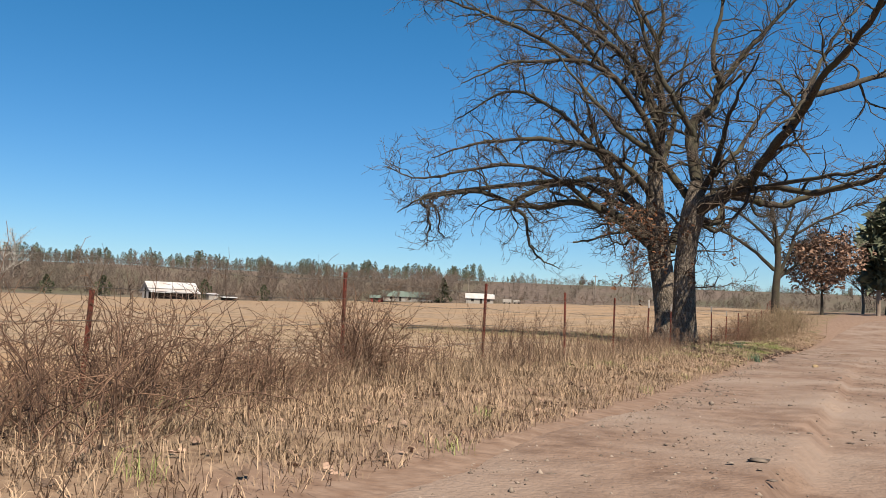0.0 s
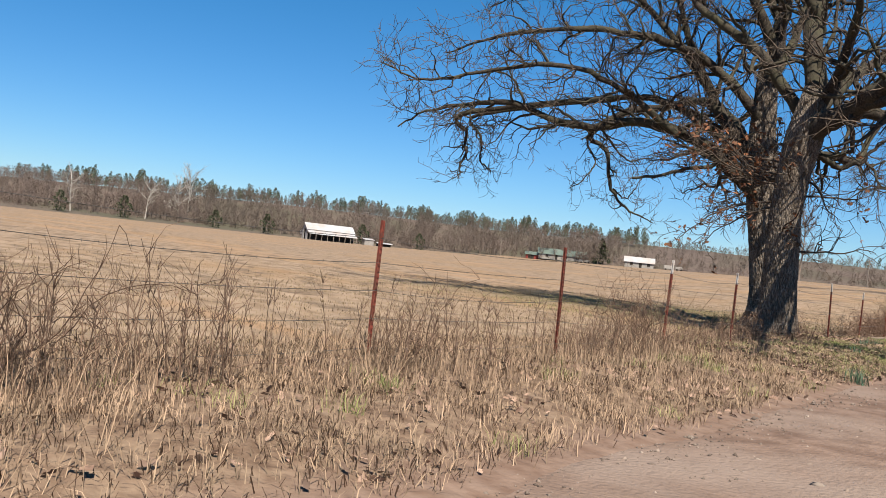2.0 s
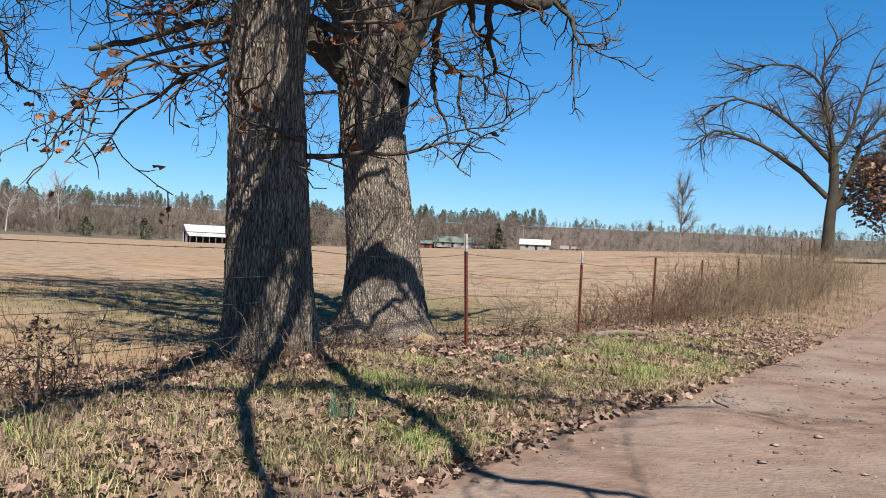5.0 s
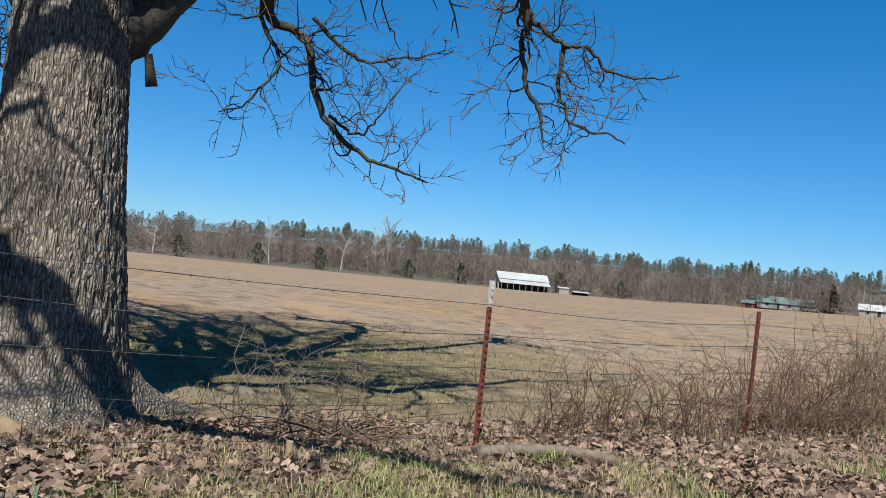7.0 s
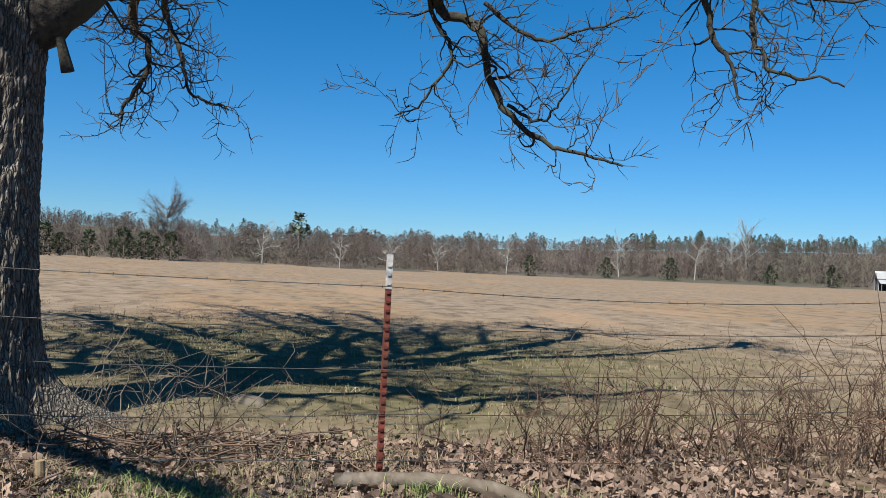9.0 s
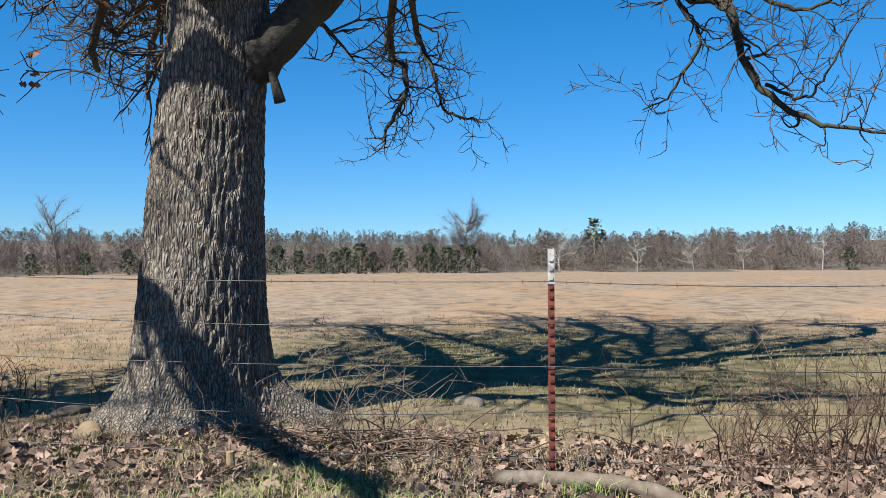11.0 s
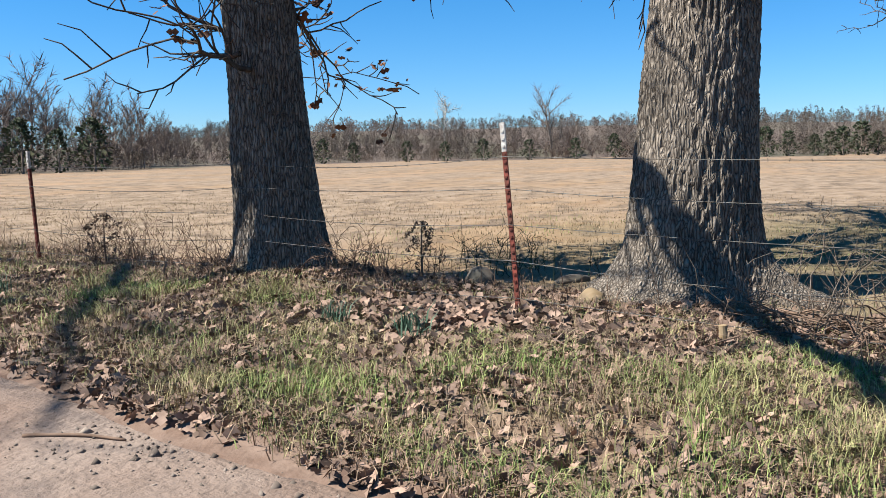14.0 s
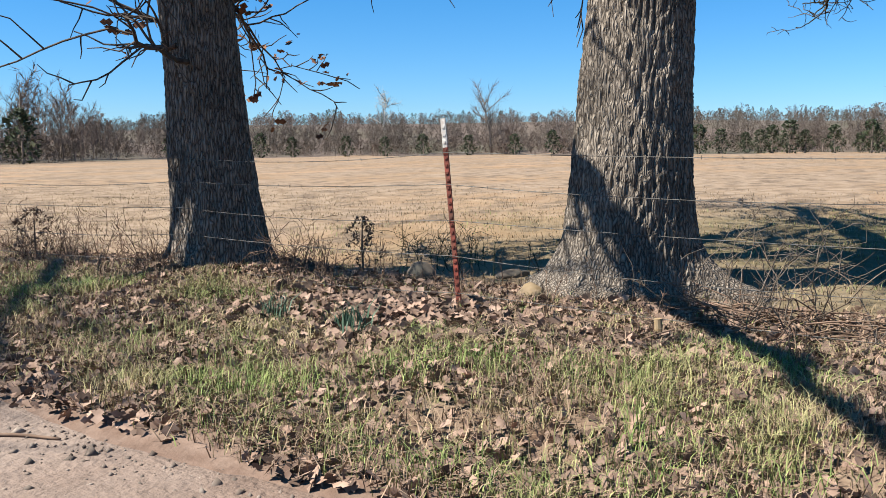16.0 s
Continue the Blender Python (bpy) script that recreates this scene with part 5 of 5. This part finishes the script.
def many(shapes, where):
    """Joins turned and scaled copies of a few shapes into one pair of arrays."""
    V, F, n = [], [], 0
    for q, (x, y, z, s) in enumerate(where):
        v, f = shapes[q % len(shapes)]
        a = rng.uniform(0, 6.28)
        c, d = math.cos(a), math.sin(a)
        w = v @ np.array([[c, d, 0], [-d, c, 0], [0, 0, 1]]) * s + np.array([x, y, z])
        V.append(w)
        F.append(f + n)
        n += len(v)
    return np.concatenate(V), np.concatenate(F)


def polar(az, d):
    a = np.radians(az)
    return 5 - np.sin(a) * d, 3 + np.cos(a) * d


def wood_sites(n, a0, a1, d0, d1, s0, s1, power=1.0):
    az = rng.uniform(a0, a1, n)
    d = np.interp(az, AZ, EDGE) + d0 + (d1 - d0) * rng.uniform(0, 1, n) ** power
    x, y = polar(az, d)
    return np.stack([x, y, swell(x, y) - 0.2, rng.uniform(s0, s1, n) * (1 + 0.15 * np.sin(az * 1.7) + 0.1 * np.sin(az * 4.3))], 1)




def far_tree(h, n_limb=10, n_twig=34):
    """Woodland tree: thin trunk and limbs, and a haze of sliver-thin twigs."""
    a = Tubes()
    tri = []
    P = grow((0, 0, -0.3), np.array([0, 0, 1.0]), h * 0.82, 5, 0.05, 0.1)
    a.add(P, np.linspace(h * 0.011, h * 0.003, 6), 3)
    for _ in range(n_limb):
        i = rng.integers(1, 6)
        Q = grow(P[i], aside(np.array([0, 0, 1.0]), rng.uniform(0.3, 0.85)), h * rng.uniform(0.2, 0.42), 2, 0.12, 0.15)
        a.add(Q, np.linspace(h * 0.004, h * 0.0012, 3), 3)
        for _ in range(n_twig):
            j = rng.integers(1, 3)
            p = Q[j - 1] + (Q[j] - Q[j - 1]) * rng.uniform()
            d = (Q[j] - Q[j - 1]) / np.linalg.norm(Q[j] - Q[j - 1]) * 0.6 + rng.normal(0, 0.5, 3)
            d[2] = abs(d[2]) * 0.8 + 0.15
            e = p + d / np.linalg.norm(d) * h * rng.uniform(0.06, 0.15)
            w = rng.normal(0, 1, 3) * 0.024
            tri.append((p - w, p + w, e))
    V = np.array(tri).reshape(-1, 3)
    return a.arrays(), (V, np.arange(len(V)).reshape(-1, 3))


BARE = [far_tree(10) for _ in range(9)]
trunks, crowns = [b[0] for b in BARE], [b[1] for b in BARE]
# the long wall of woods round the pasture, by stretches
for a0, a1, n, s0, s1, d0, d1 in ((-10, 28, 420, 0.34, 0.55, 2, 90), (28, 62, 520, 0.75, 1.05, 2, 45), (28, 62, 520, 0.45, 0.65, 45, 98), (62, 86, 330, 0.55, 0.8, 2, 45), (62, 86, 300, 0.35, 0.5, 45, 96),
                                  (86, 118, 330, 0.42, 0.6, 2, 45), (86, 118, 330, 0.26, 0.38, 45, 96), (118, 146, 330, 0.45, 0.65, 2, 45), (118, 146, 330, 0.28, 0.40, 45, 96), (146, 185, 240, 0.75, 1.2, 2, 40)):
    S = wood_sites(n, a0, a1, d0, d1, s0, s1, 1.0)
    st = rng.bit_generator.state
    v, f = many(trunks, S)
    rng.bit_generator.state = st
    v2, f2 = many(crowns, S)
    w = tagged(new("woods"), "grey-brown leafless woods at the pasture's edge", "woods", "", "stuff")
    put("stem_mass", v, f, M_FARBARK, w, kind="stuff")
    put("twig_mass", v2, f2, M_FARTWIG, w, kind="stuff")
SH = [needles(3.2, 240, 1.7, 0.0, False, 0.043) for _ in range(6)]
S = wood_sites(900, -10, 185, 2, 28, 0.5, 1.1, 1.2)
put("undergrowth", *many(SH, S), M_SHRUB, kind="stuff", label="brown leafless undergrowth at the woods' edge", category="shrubs")
S = np.concatenate([wood_sites(300, -10, 28, 10, 95, 0.8, 1.3), wood_sites(900, 28, 90, 10, 95, 1.1, 1.9), wood_sites(800, 90, 150, 8, 95, 0.8, 1.2), wood_sites(900, 26, 90, 84, 122, 0.7, 1.25), wood_sites(500, 90, 150, 84, 116, 0.5, 0.85)])
put("undergrowth", *many(SH, S), M_FARTWIG, kind="stuff", label="hazy brown thicket inside the woods", category="shrubs")
PN = []
for _ in range(5):
    v, f = needles(13, 260, 2.3, 0.1, False, 0.034)
    t = Tubes()
    t.add(np.array([[0, 0, -0.5], [0.1, 0, 6], [0, 0.1, 11.5]]), np.array([0.16, 0.12, 0.05]), 4)
    tv, tf = t.arrays()
    f3 = np.concatenate([tf[:, :3], tf[:, [0, 2, 3]]]) + len(v)
    PN.append((np.concatenate([v, tv]), np.concatenate([f, f3])))
S = np.concatenate([wood_sites(520, 26, 66, 72, 118, 0.34, 0.62, 0.7), wood_sites(60, 66, 92, 75, 110, 0.3, 0.5), wood_sites(90, 92, 146, 80, 112, 0.2, 0.34)])
put("pine_woods", *many(PN, S), M_PINE, kind="stuff", label="dark green pines along the ridge", category="pines")
S = wood_sites(900, -20, 30, 90, 420, 0.2, 0.36)
put("pine_woods", *many([needles(12, 120, 2.6, 0.1, False) for _ in range(4)], S), M_PINE, kind="stuff", label="green pine plantation on the far hill", category="pines")
CD = [needles(5, 620, 1.9, 0.02, False, 0.045) for _ in range(4)]


def cedar(az, d, s, label="dark green cedar at the pasture's edge"):
    x, y = polar(az, min(d, float(np.interp(az, AZ, EDGE)) - 4))
    v, f = CD[int(az * 7) % 4]
    ob = thing("cedar", (x, y, float(swell(x, y)) - 0.1), label, "cedar", "edge cedars")
    put("crown", v * s, f, M_CEDAR, ob, kind="stuff")
    t = Tubes()
    t.add(np.array([[0, 0, -0.3], [0, 0, 1.2 * s], [0, 0, 3.6 * s]]), np.array([0.13, 0.1, 0.03]) * s, 5)
    t.put("trunk", M_FARBARK, ob)
    return ob


for az, d, s in [(95.8, 158, 1.0), (97.0, 157, 1.1), (101.5, 158, 1.15), (103.2, 159, 0.85), (106.8, 158, 1.05), (109.2, 158, 1.0), (111.5, 162, 0.9), (113, 166, 0.85), (121.5, 186, 0.9), (135, 177, 1.0), (140.5, 168, 0.9), (94.2, 160, 1.05), (95.2, 161, 0.9), (96.6, 160, 0.8), (97.6, 163, 0.7), (99.0, 158, 0.95), (100.6, 160, 0.8), (102.5, 161, 1.0), (104, 163, 0.75), (105.5, 160, 0.9), (108, 161, 0.85), (110, 165, 0.7), (116, 178, 1.0), (118.5, 186, 0.9), (124.5, 186, 0.95), (127, 186, 0.85), (129.5, 184, 0.9), (133, 182, 0.85), (137, 176, 0.9),
                 (149, 112, 1.3), (151, 108, 1.0), (153, 104, 1.2), (155.5, 99, 1.45), (157, 97, 1.1), (160, 93, 1.3), (52.5, 345, 1.7), (56, 346, 1.5), (62, 325, 1.7), (46, 348, 1.7), (42, 349, 1.4), (47.4, 346, 1.3), (66, 308, 1.5), (71, 288, 1.4)]:
    cedar(az, d, s)



def sapling(x, y, h):
    v, f = needles(h, 600, h * 0.42, 0.08, False, 0.03)
    ob = thing("cedar_sapling", (x, y, float(land(x, y))), "small brownish cedar sapling by the fence", "sapling", "cedar saplings")
    put("sprays", v, f, M_WEED, ob, kind="stuff")
    t = Tubes()
    t.add(np.array([[0, 0, -0.05], [0.01, 0, h * 0.5], [0, 0, h * 0.95]]), np.array([0.014, 0.01, 0.003]), 6)
    t.put("stem", M_WEED, ob)


sapling(-0.12, -5.51, 0.62)
sapling(-1.39, -2.00, 0.55)


def lone_tree(x, y, h, label, pale=False, limbs=14, twig=34, tw=0.02, wide=0.5, base=None, stout=1.0):
    z = float(swell(x, y)) if base is None else base
    tree = thing("bare_tree", (x, y, z), label, "tree", "bare trees")
    a, b = bare_tree(h, limbs, twig, tw, wide, stout)
    put("trunk", *a, M_PALEBARK if pale else M_FARBARK, tree, smooth=True)
    put("twig_mass", *b, M_PALEBARK if pale else M_FARTWIG, tree, kind="stuff")
    return tree


lone_tree(-165, -9.8, 12.5, "broad bare tree standing before dark cedars", twig=80, tw=0.02, limbs=26, wide=0.6)
lone_tree(-165, -95.2, 14.5, "tall bare tree at the pasture's edge", twig=45, tw=0.03)
lone_tree(-180, -136.6, 12.5, "pale-barked sycamore at the pasture's edge", True, twig=30, tw=0.035)
lone_tree(-312.8, 206.3, 18.5, "pale-barked sycamore before the woods", True, twig=22, tw=0.05)
lone_tree(-296, 190, 15.5, "pale forked sycamore before the woods", True, twig=22, tw=0.05)
for az, d, h in [(88.5, 226, 10.5), (80, 252, 10), (83.5, 240, 9.5), (72.5, 284, 12), (77, 268, 10.5), (65.2, 312, 14.5), (60.5, 330, 15)]:
    x, y = polar(az, d)
    lone_tree(x, y, h, "pale-barked tree at the woods' edge", True, 9, 16, 0.045)
lone_tree(-36, 128, 11.5, "slender bare tree beyond the pasture", twig=50, tw=0.02, limbs=16, wide=0.42)
x, y = polar(86.2, 262)
v, f = needles(14, 130, 3.0, 0.5, False)
pine = put("pine_tree", v, f, M_PINE, label="tall pine rising above the woods", category="pine")
pine.location = (x, y, float(swell(x, y)) - 0.5)
t = Tubes()
t.add(np.array([[0, 0, -0.5], [0.1, 0, 7], [0, 0.1, 12.5]]), np.array([0.22, 0.16, 0.06]), 6)
t.put("trunk", M_FARBARK, pine)

# the bare tree on the fence line up the road
TC = np.array([-2.2, 43.2])
tree_c = thing("bare_tree", (TC[0], TC[1], float(swell(*TC))), "broad leafless tree on the fence line up the road", "tree", "bare trees")
ca, cb = Tubes(), Tubes()
P = spline([(0, 0, -0.3), (0.05, 0, 2.0), (0.2, 0, 4.2), (0.15, 0, 6.0)], 12)
ca.add(P, np.linspace(0.36, 0.22, 12), 10)
for pts, r in [([(-0.1, 0, 3.6), (-1.6, -0.7, 5.0), (-3.8, -1.5, 6.6), (-5.6, -2.2, 7.2), (-6.8, -2.6, 6.4)], 0.17), ([(0.15, 0, 6.0), (-0.2, 0, 8.0), (-0.6, 0.1, 10.2), (0.1, 0.2, 12.4)], 0.17),
               ([(0.15, 0, 5.4), (-1.4, -0.5, 7.0), (-3.4, -1.2, 8.4), (-5.2, -1.8, 8.8), (-6.5, -2.2, 8.0)], 0.15), ([(-0.4, 0, 9.6), (-1.4, -0.4, 10.6), (-3.0, -1.0, 11.0), (-4.6, -1.4, 10.7)], 0.09),
               ([(0.3, 0, 3.2), (0.9, 0.3, 5.0), (1.6, 0.6, 7.2), (2.8, 1.0, 9.0), (3.6, 1.4, 11.4)], 0.17), ([(0.15, 0, 6.0), (1.0, 0.4, 7.6), (1.5, 0.6, 9.6), (2.4, 0.9, 11.8)], 0.14),
               ([(1.2, 0.5, 6.4), (3.2, 1.1, 7.8), (5.4, 1.9, 9.2), (7.4, 2.6, 9.6)], 0.12), ([(0.3, 0.1, 3.0), (1.6, 0.7, 4.2), (3.6, 1.4, 5.6), (5.0, 2.0, 6.6)], 0.14), ([(0, 0, 5.2), (-0.2, 1.6, 7.4), (-0.3, 3.2, 9.4)], 0.12), ([(0, 0, 5.0), (0.3, -1.8, 7.2), (0.2, -3.4, 8.8)], 0.12)]:
    P = spline(pts, 14)
    P += np.cumsum(rng.normal(0, 0.04, P.shape), axis=0) * np.minimum(np.linspace(0, 3, 14), 1)[:, None]
    ca.add(P, np.linspace(r, 0.035, 14), 7)
    for _ in range(19):
        i = rng.integers(3, 14)
        d = P[i] - P[i - 1]
        Q = grow(P[i], aside(d / np.linalg.norm(d), rng.uniform(0.4, 1.1)), rng.uniform(0.9, 2.6), 6, 0.22, -0.05)
        ca.add(Q, np.linspace(0.045, 0.014, 7), 4)
        for _ in range(12):
            j = rng.integers(1, 7)
            S = grow(Q[j], aside((Q[j] - Q[j - 1]) / np.linalg.norm(Q[j] - Q[j - 1]), rng.uniform(0.4, 1.2)), rng.uniform(0.4, 1.4), 4, 0.25, -0.13)
            cb.add(S, np.linspace(0.012, 0.006, 5), 3)
ca.put("trunk", M_LIMB, tree_c)
cb.put("twig_mass", M_TWIG, tree_c, smooth=False, kind="stuff")


def leafy_oak(x, y, h, r, n):
    tree = thing("oak_tree", (x, y, float(swell(x, y))), "round oak still full of russet dead leaves", "tree")
    a, b = bare_tree(h, 22, 34, 0.014, 0.6)
    put("trunk", *a, M_LIMB, tree, smooth=True)
    put("twig_mass", *b, M_FARTWIG, tree, kind="stuff")
    q = rng.normal(0, 1, (n, 3))
    q /= np.linalg.norm(q, axis=1)[:, None]
    k = rng.uniform(0.25, 1, n) ** 0.5
    lump = np.array([0.75 + 0.45 * noise.noise((v[0] * 2.1, v[1] * 2.1, v[2] * 2.1)) for v in q])
    C = q * (k * lump)[:, None] * np.array([r, r, h * 0.42]) + np.array([0, 0, h * 0.56])
    put("russet_leaves", *flakes(C, 0.19, 1.5), M_OAKLEAF, tree, kind="stuff")


leafy_oak(1.2, 46.0, 8.2, 4.2, 6000)
leafy_oak(6.0, 60.0, 7.0, 3.2, 3500)


def roadside_pine(x, y, h, r, n, base=0.3):
    tree = thing("pine_tree", (x, y, float(swell(x, y))), "dark green pine beside the bend of the road", "pine", "roadside pines")
    v, f = needles(h, n, r, base, False)
    put("needles", v, f, M_PINE, tree, kind="stuff")
    t = Tubes()
    t.add(np.array([[0, 0, -0.4], [0.05, 0, h * 0.5], [0, 0.05, h * 0.92]]), np.array([0.2, 0.15, 0.04]), 7)
    for _ in range(14):
        z = rng.uniform(base, 0.9) * h
        a = rng.uniform(0, 6.28)
        t.add(np.array([[0, 0, z], [math.cos(a) * r * 0.7, math.sin(a) * r * 0.7, z + 0.3]]), np.array([0.05, 0.015]), 4)
    t.put("trunk", M_FARBARK, tree)


roadside_pine(5.4, 52.0, 8.8, 2.0, 1100, 0.28)
roadside_pine(6.4, 57.0, 10.5, 2.4, 1300, 0.3)
roadside_pine(9.0, 66.0, 10.5, 2.6, 1200, 0.25)
lone_tree(4.0, 62.0, 9.0, "slender bare tree by the bend", twig=30, tw=0.015)

# ---- farm buildings ----


def slab(p, thick):
    """A thick roof plane through four corners."""
    bm = bmesh.new()
    vs = [bm.verts.new(c) for c in p] + [bm.verts.new((c[0], c[1], c[2] - thick)) for c in p]
    for q in ((0, 1, 2, 3), (7, 6, 5, 4), (0, 4, 5, 1), (1, 5, 6, 2), (2, 6, 7, 3), (3, 7, 4, 0)):
        bm.faces.new([vs[i] for i in q])
    return bm


def gable(w, y, z0, ze, zr, x=0.0):
    """A gable wall panel, 0.2 m thick, w wide in local y."""
    bm = bmesh.new()
    o = [(y - w / 2, z0), (y + w / 2, z0), (y + w / 2, ze), (y, zr), (y - w / 2, ze)]
    a = [bm.verts.new((x - 0.1, *c)) for c in o]
    b = [bm.verts.new((x + 0.1, *c)) for c in o]
    bm.faces.new(a)
    bm.faces.new(b[::-1])
    for i in range(5):
        j = (i + 1) % 5
        bm.faces.new((a[i], b[i], b[j], a[j]))
    return bm


bz = float(swell(-238, 219))
barn = thing("barn", (-238.6, 218.4, bz - 0.1), "old whitewashed barn with a pale tin roof and open lean-to", "barn", rz=62)
part("wall", box_bm(-9.2, 9.2, 3.8, 4.0, 0, 4.2), M_BARNWALL, barn)
part("wall", box_bm(-9.2, 9.2, -4.0, -3.8, 2.5, 4.2), M_BARNWALL, barn)
part("wall", gable(7.6, 0, 0, 4.2, 6.4, 9.3), M_BARNWALL, barn)
part("wall", box_bm(-9.4, -9.2, 1.3, 3.8, 0, 4.2), M_BARNWALL, barn)
part("wall", box_bm(-9.4, -9.2, -3.8, -1.3, 0, 4.2), M_BARNWALL, barn)
part("wall", gable(7.6, 0, 4.2, 4.25, 6.4, -9.3), M_BARNWALL, barn)
# Solid near-black block in place of the shade inside the open barn.
part("inside", box_bm(-8.8, 8.8, -3.5, 3.5, 0.02, 3.7), M_DARK, barn, "near-black block painted as the barn's inner shade")
part("roof", slab([(-9.8, -4.3, 4.1), (9.8, -4.3, 4.1), (9.8, 0, 6.6), (-9.8, 0, 6.6)], 0.15), M_TIN, barn)
part("roof", slab([(-9.8, 0, 6.6), (9.8, 0, 6.6), (9.8, 4.3, 4.1), (-9.8, 4.3, 4.1)], 0.15), M_TIN, barn)
part("lean_to_roof", slab([(-9.6, -8.0, 2.5), (9.6, -8.0, 2.5), (9.6, -4.05, 3.75), (-9.6, -4.05, 3.75)], 0.12), M_TIN, barn)
part("side_roof", slab([(-9.5, 4.1, 3.8), (9.5, 4.1, 3.8), (9.5, 7.0, 2.7), (-9.5, 7.0, 2.7)], 0.12), M_TIN, barn)
part("wall", box_bm(-9.4, -9.2, 4.1, 6.8, 1.9, 3.3), M_BARNWALL, barn)
part("low_wall", box_bm(-4, 9, -4.6, -4.45, 0, 1.2), M_DARK, barn, "low dark panel under the lean-to")
for i in range(9):
    part("post", box_bm(-9.3 + i * 2.32, -9.1 + i * 2.32, -7.8, -7.6, -0.2, 2.5), M_POLE, barn)
shed = thing("shed", (-227.5, 229.8, bz - 0.1), "small pale shed beside the barn", "shed", rz=60)
part("wall", box_bm(-1.9, 1.9, -1.6, 1.6, 0, 2.6, bevel=0.05), M_WALL, shed)
part("roof", slab([(-2.1, -1.9, 2.5), (2.1, -1.9, 2.5), (2.1, 1.9, 3.0), (-2.1, 1.9, 3.0)], 0.12), M_TIN, shed)
shed = thing("shed", (-223, 234.5, bz - 0.1), "low open shed with a rusty tin roof", "shed", rz=60)
part("wall", box_bm(-3, 3, 0.8, 1.0, 0, 1.6), M_DARK, shed)
part("roof", slab([(-3.2, -1.5, 1.5), (3.2, -1.5, 1.5), (3.2, 1.3, 1.9), (-3.2, 1.3, 1.9)], 0.1), M_TIN, shed)


def house(x, y, rz, w, d, e, r, roof, walls, label, doors):
    h = thing("house", (x, y, float(swell(x, y)) - 0.1), label, "house", rz=rz)
    part("wall", box_bm(-w / 2, w / 2, -d / 2, d / 2, 0, e), walls, h)
    part("gable", gable(d, 0, e, e + 0.05, r, -w / 2 + 0.1), walls, h)
    part("gable", gable(d, 0, e, e + 0.05, r, w / 2 - 0.1), walls, h)
    k = 0.5
    part("roof", slab([(-w / 2 - k, -d / 2 - k, e - 0.1), (w / 2 + k, -d / 2 - k, e - 0.1), (w / 2 + k, 0, r + 0.1), (-w / 2 - k, 0, r + 0.1)], 0.12), roof, h)
    part("roof", slab([(-w / 2 - k, 0, r + 0.1), (w / 2 + k, 0, r + 0.1), (w / 2 + k, d / 2 + k, e - 0.1), (-w / 2 - k, d / 2 + k, e - 0.1)], 0.12), roof, h)
    for u, ww, hh, z in doors:
        win = part("window", box_bm(u - ww / 2, u + ww / 2, -d / 2 - 0.06, -d / 2 + 0.02, z, z + hh), M_DARK, h)
        part("frame", box_bm(u - ww / 2 - 0.08, u + ww / 2 + 0.08, -d / 2 - 0.09, -d / 2 - 0.005, z - 0.1, z), M_WALL, win)
    return h


house(-182.5, 305.0, 32, 21, 9, 2.3, 4.6, M_GREENROOF, M_WALL, "long low farmhouse with a green metal roof", [(-7, 1.2, 1.1, 0.9), (-3, 1.0, 2.0, 0.05), (1, 1.2, 1.1, 0.9), (6, 1.2, 1.1, 0.9)])
house(-193.6, 297.8, 32, 5.5, 5, 2.2, 3.3, M_GREENROOF, M_RED, "red shed with a green roof by the farmhouse", [(-0.5, 2.4, 1.9, 0.05)])
house(-141.5, 293.0, 26, 11, 7, 2.3, 4.2, M_TIN, M_WALL, "small house with a pale tin roof", [(-3, 1.1, 1.1, 0.9), (0.5, 1.0, 2.0, 0.05), (3.5, 1.1, 1.1, 0.9)])
for x, y, s in [(-131, 297, 1.0), (-127.5, 299, 0.8), (-168, 300, 0.7), (-171, 299, 0.7)]:
    v_ = thing("trailer", (x, y, float(swell(x, y))), "small white farm trailer by the houses", "trailer", "parked trailers", rz=25)
    part("body", box_bm(-1.8 * s, 1.8 * s, -0.9, 0.9, 0.5, 1.9 * s, bevel=0.12), M_WALL, v_)
    for u in (-1.0, 1.0):
        bm = bmesh.new()
        bmesh.ops.create_cone(bm, cap_ends=True, segments=14, radius1=0.35, radius2=0.35, depth=0.2, matrix=pose(u * s, -0.85, 0.35, 90, 0, 0))
        part("wheel", bm, M_DARK, v_)
for az, d, h in [(27.6, 330, 10.5), (36.2, 356, 8.5), (18.5, 330, 11.0), (12.5, 300, 10)]:
    x, y = polar(az, d)
    p = thing("utility_pole", (x, y, float(swell(x, y))), "grey wooden utility pole by the farm", "pole", "utility poles")
    t = Tubes()
    t.add(np.array([[0, 0, -0.5], [0, 0, h]]), np.array([0.2, 0.14]), 8)
    t.put("shaft", M_POLE, p)
    part("crossarm", box_bm(-1.0, 1.0, -0.08, 0.08, h - 0.7, h - 0.5), M_POLE, p)
x, y = polar(29.3, 342)
fir = put("fir_tree", *needles(10.5, 900, 4.6, 0.02, True), M_CEDAR, label="dark evergreen beside the farmhouse", category="fir tree")
fir.location = (x, y, float(swell(x, y)) - 0.2)
t = Tubes()
t.add(np.array([[0, 0, -0.4], [0, 0, 5], [0, 0, 10.5]]), np.array([0.25, 0.17, 0.04]), 6)
t.put("trunk", M_FARBARK, fir)
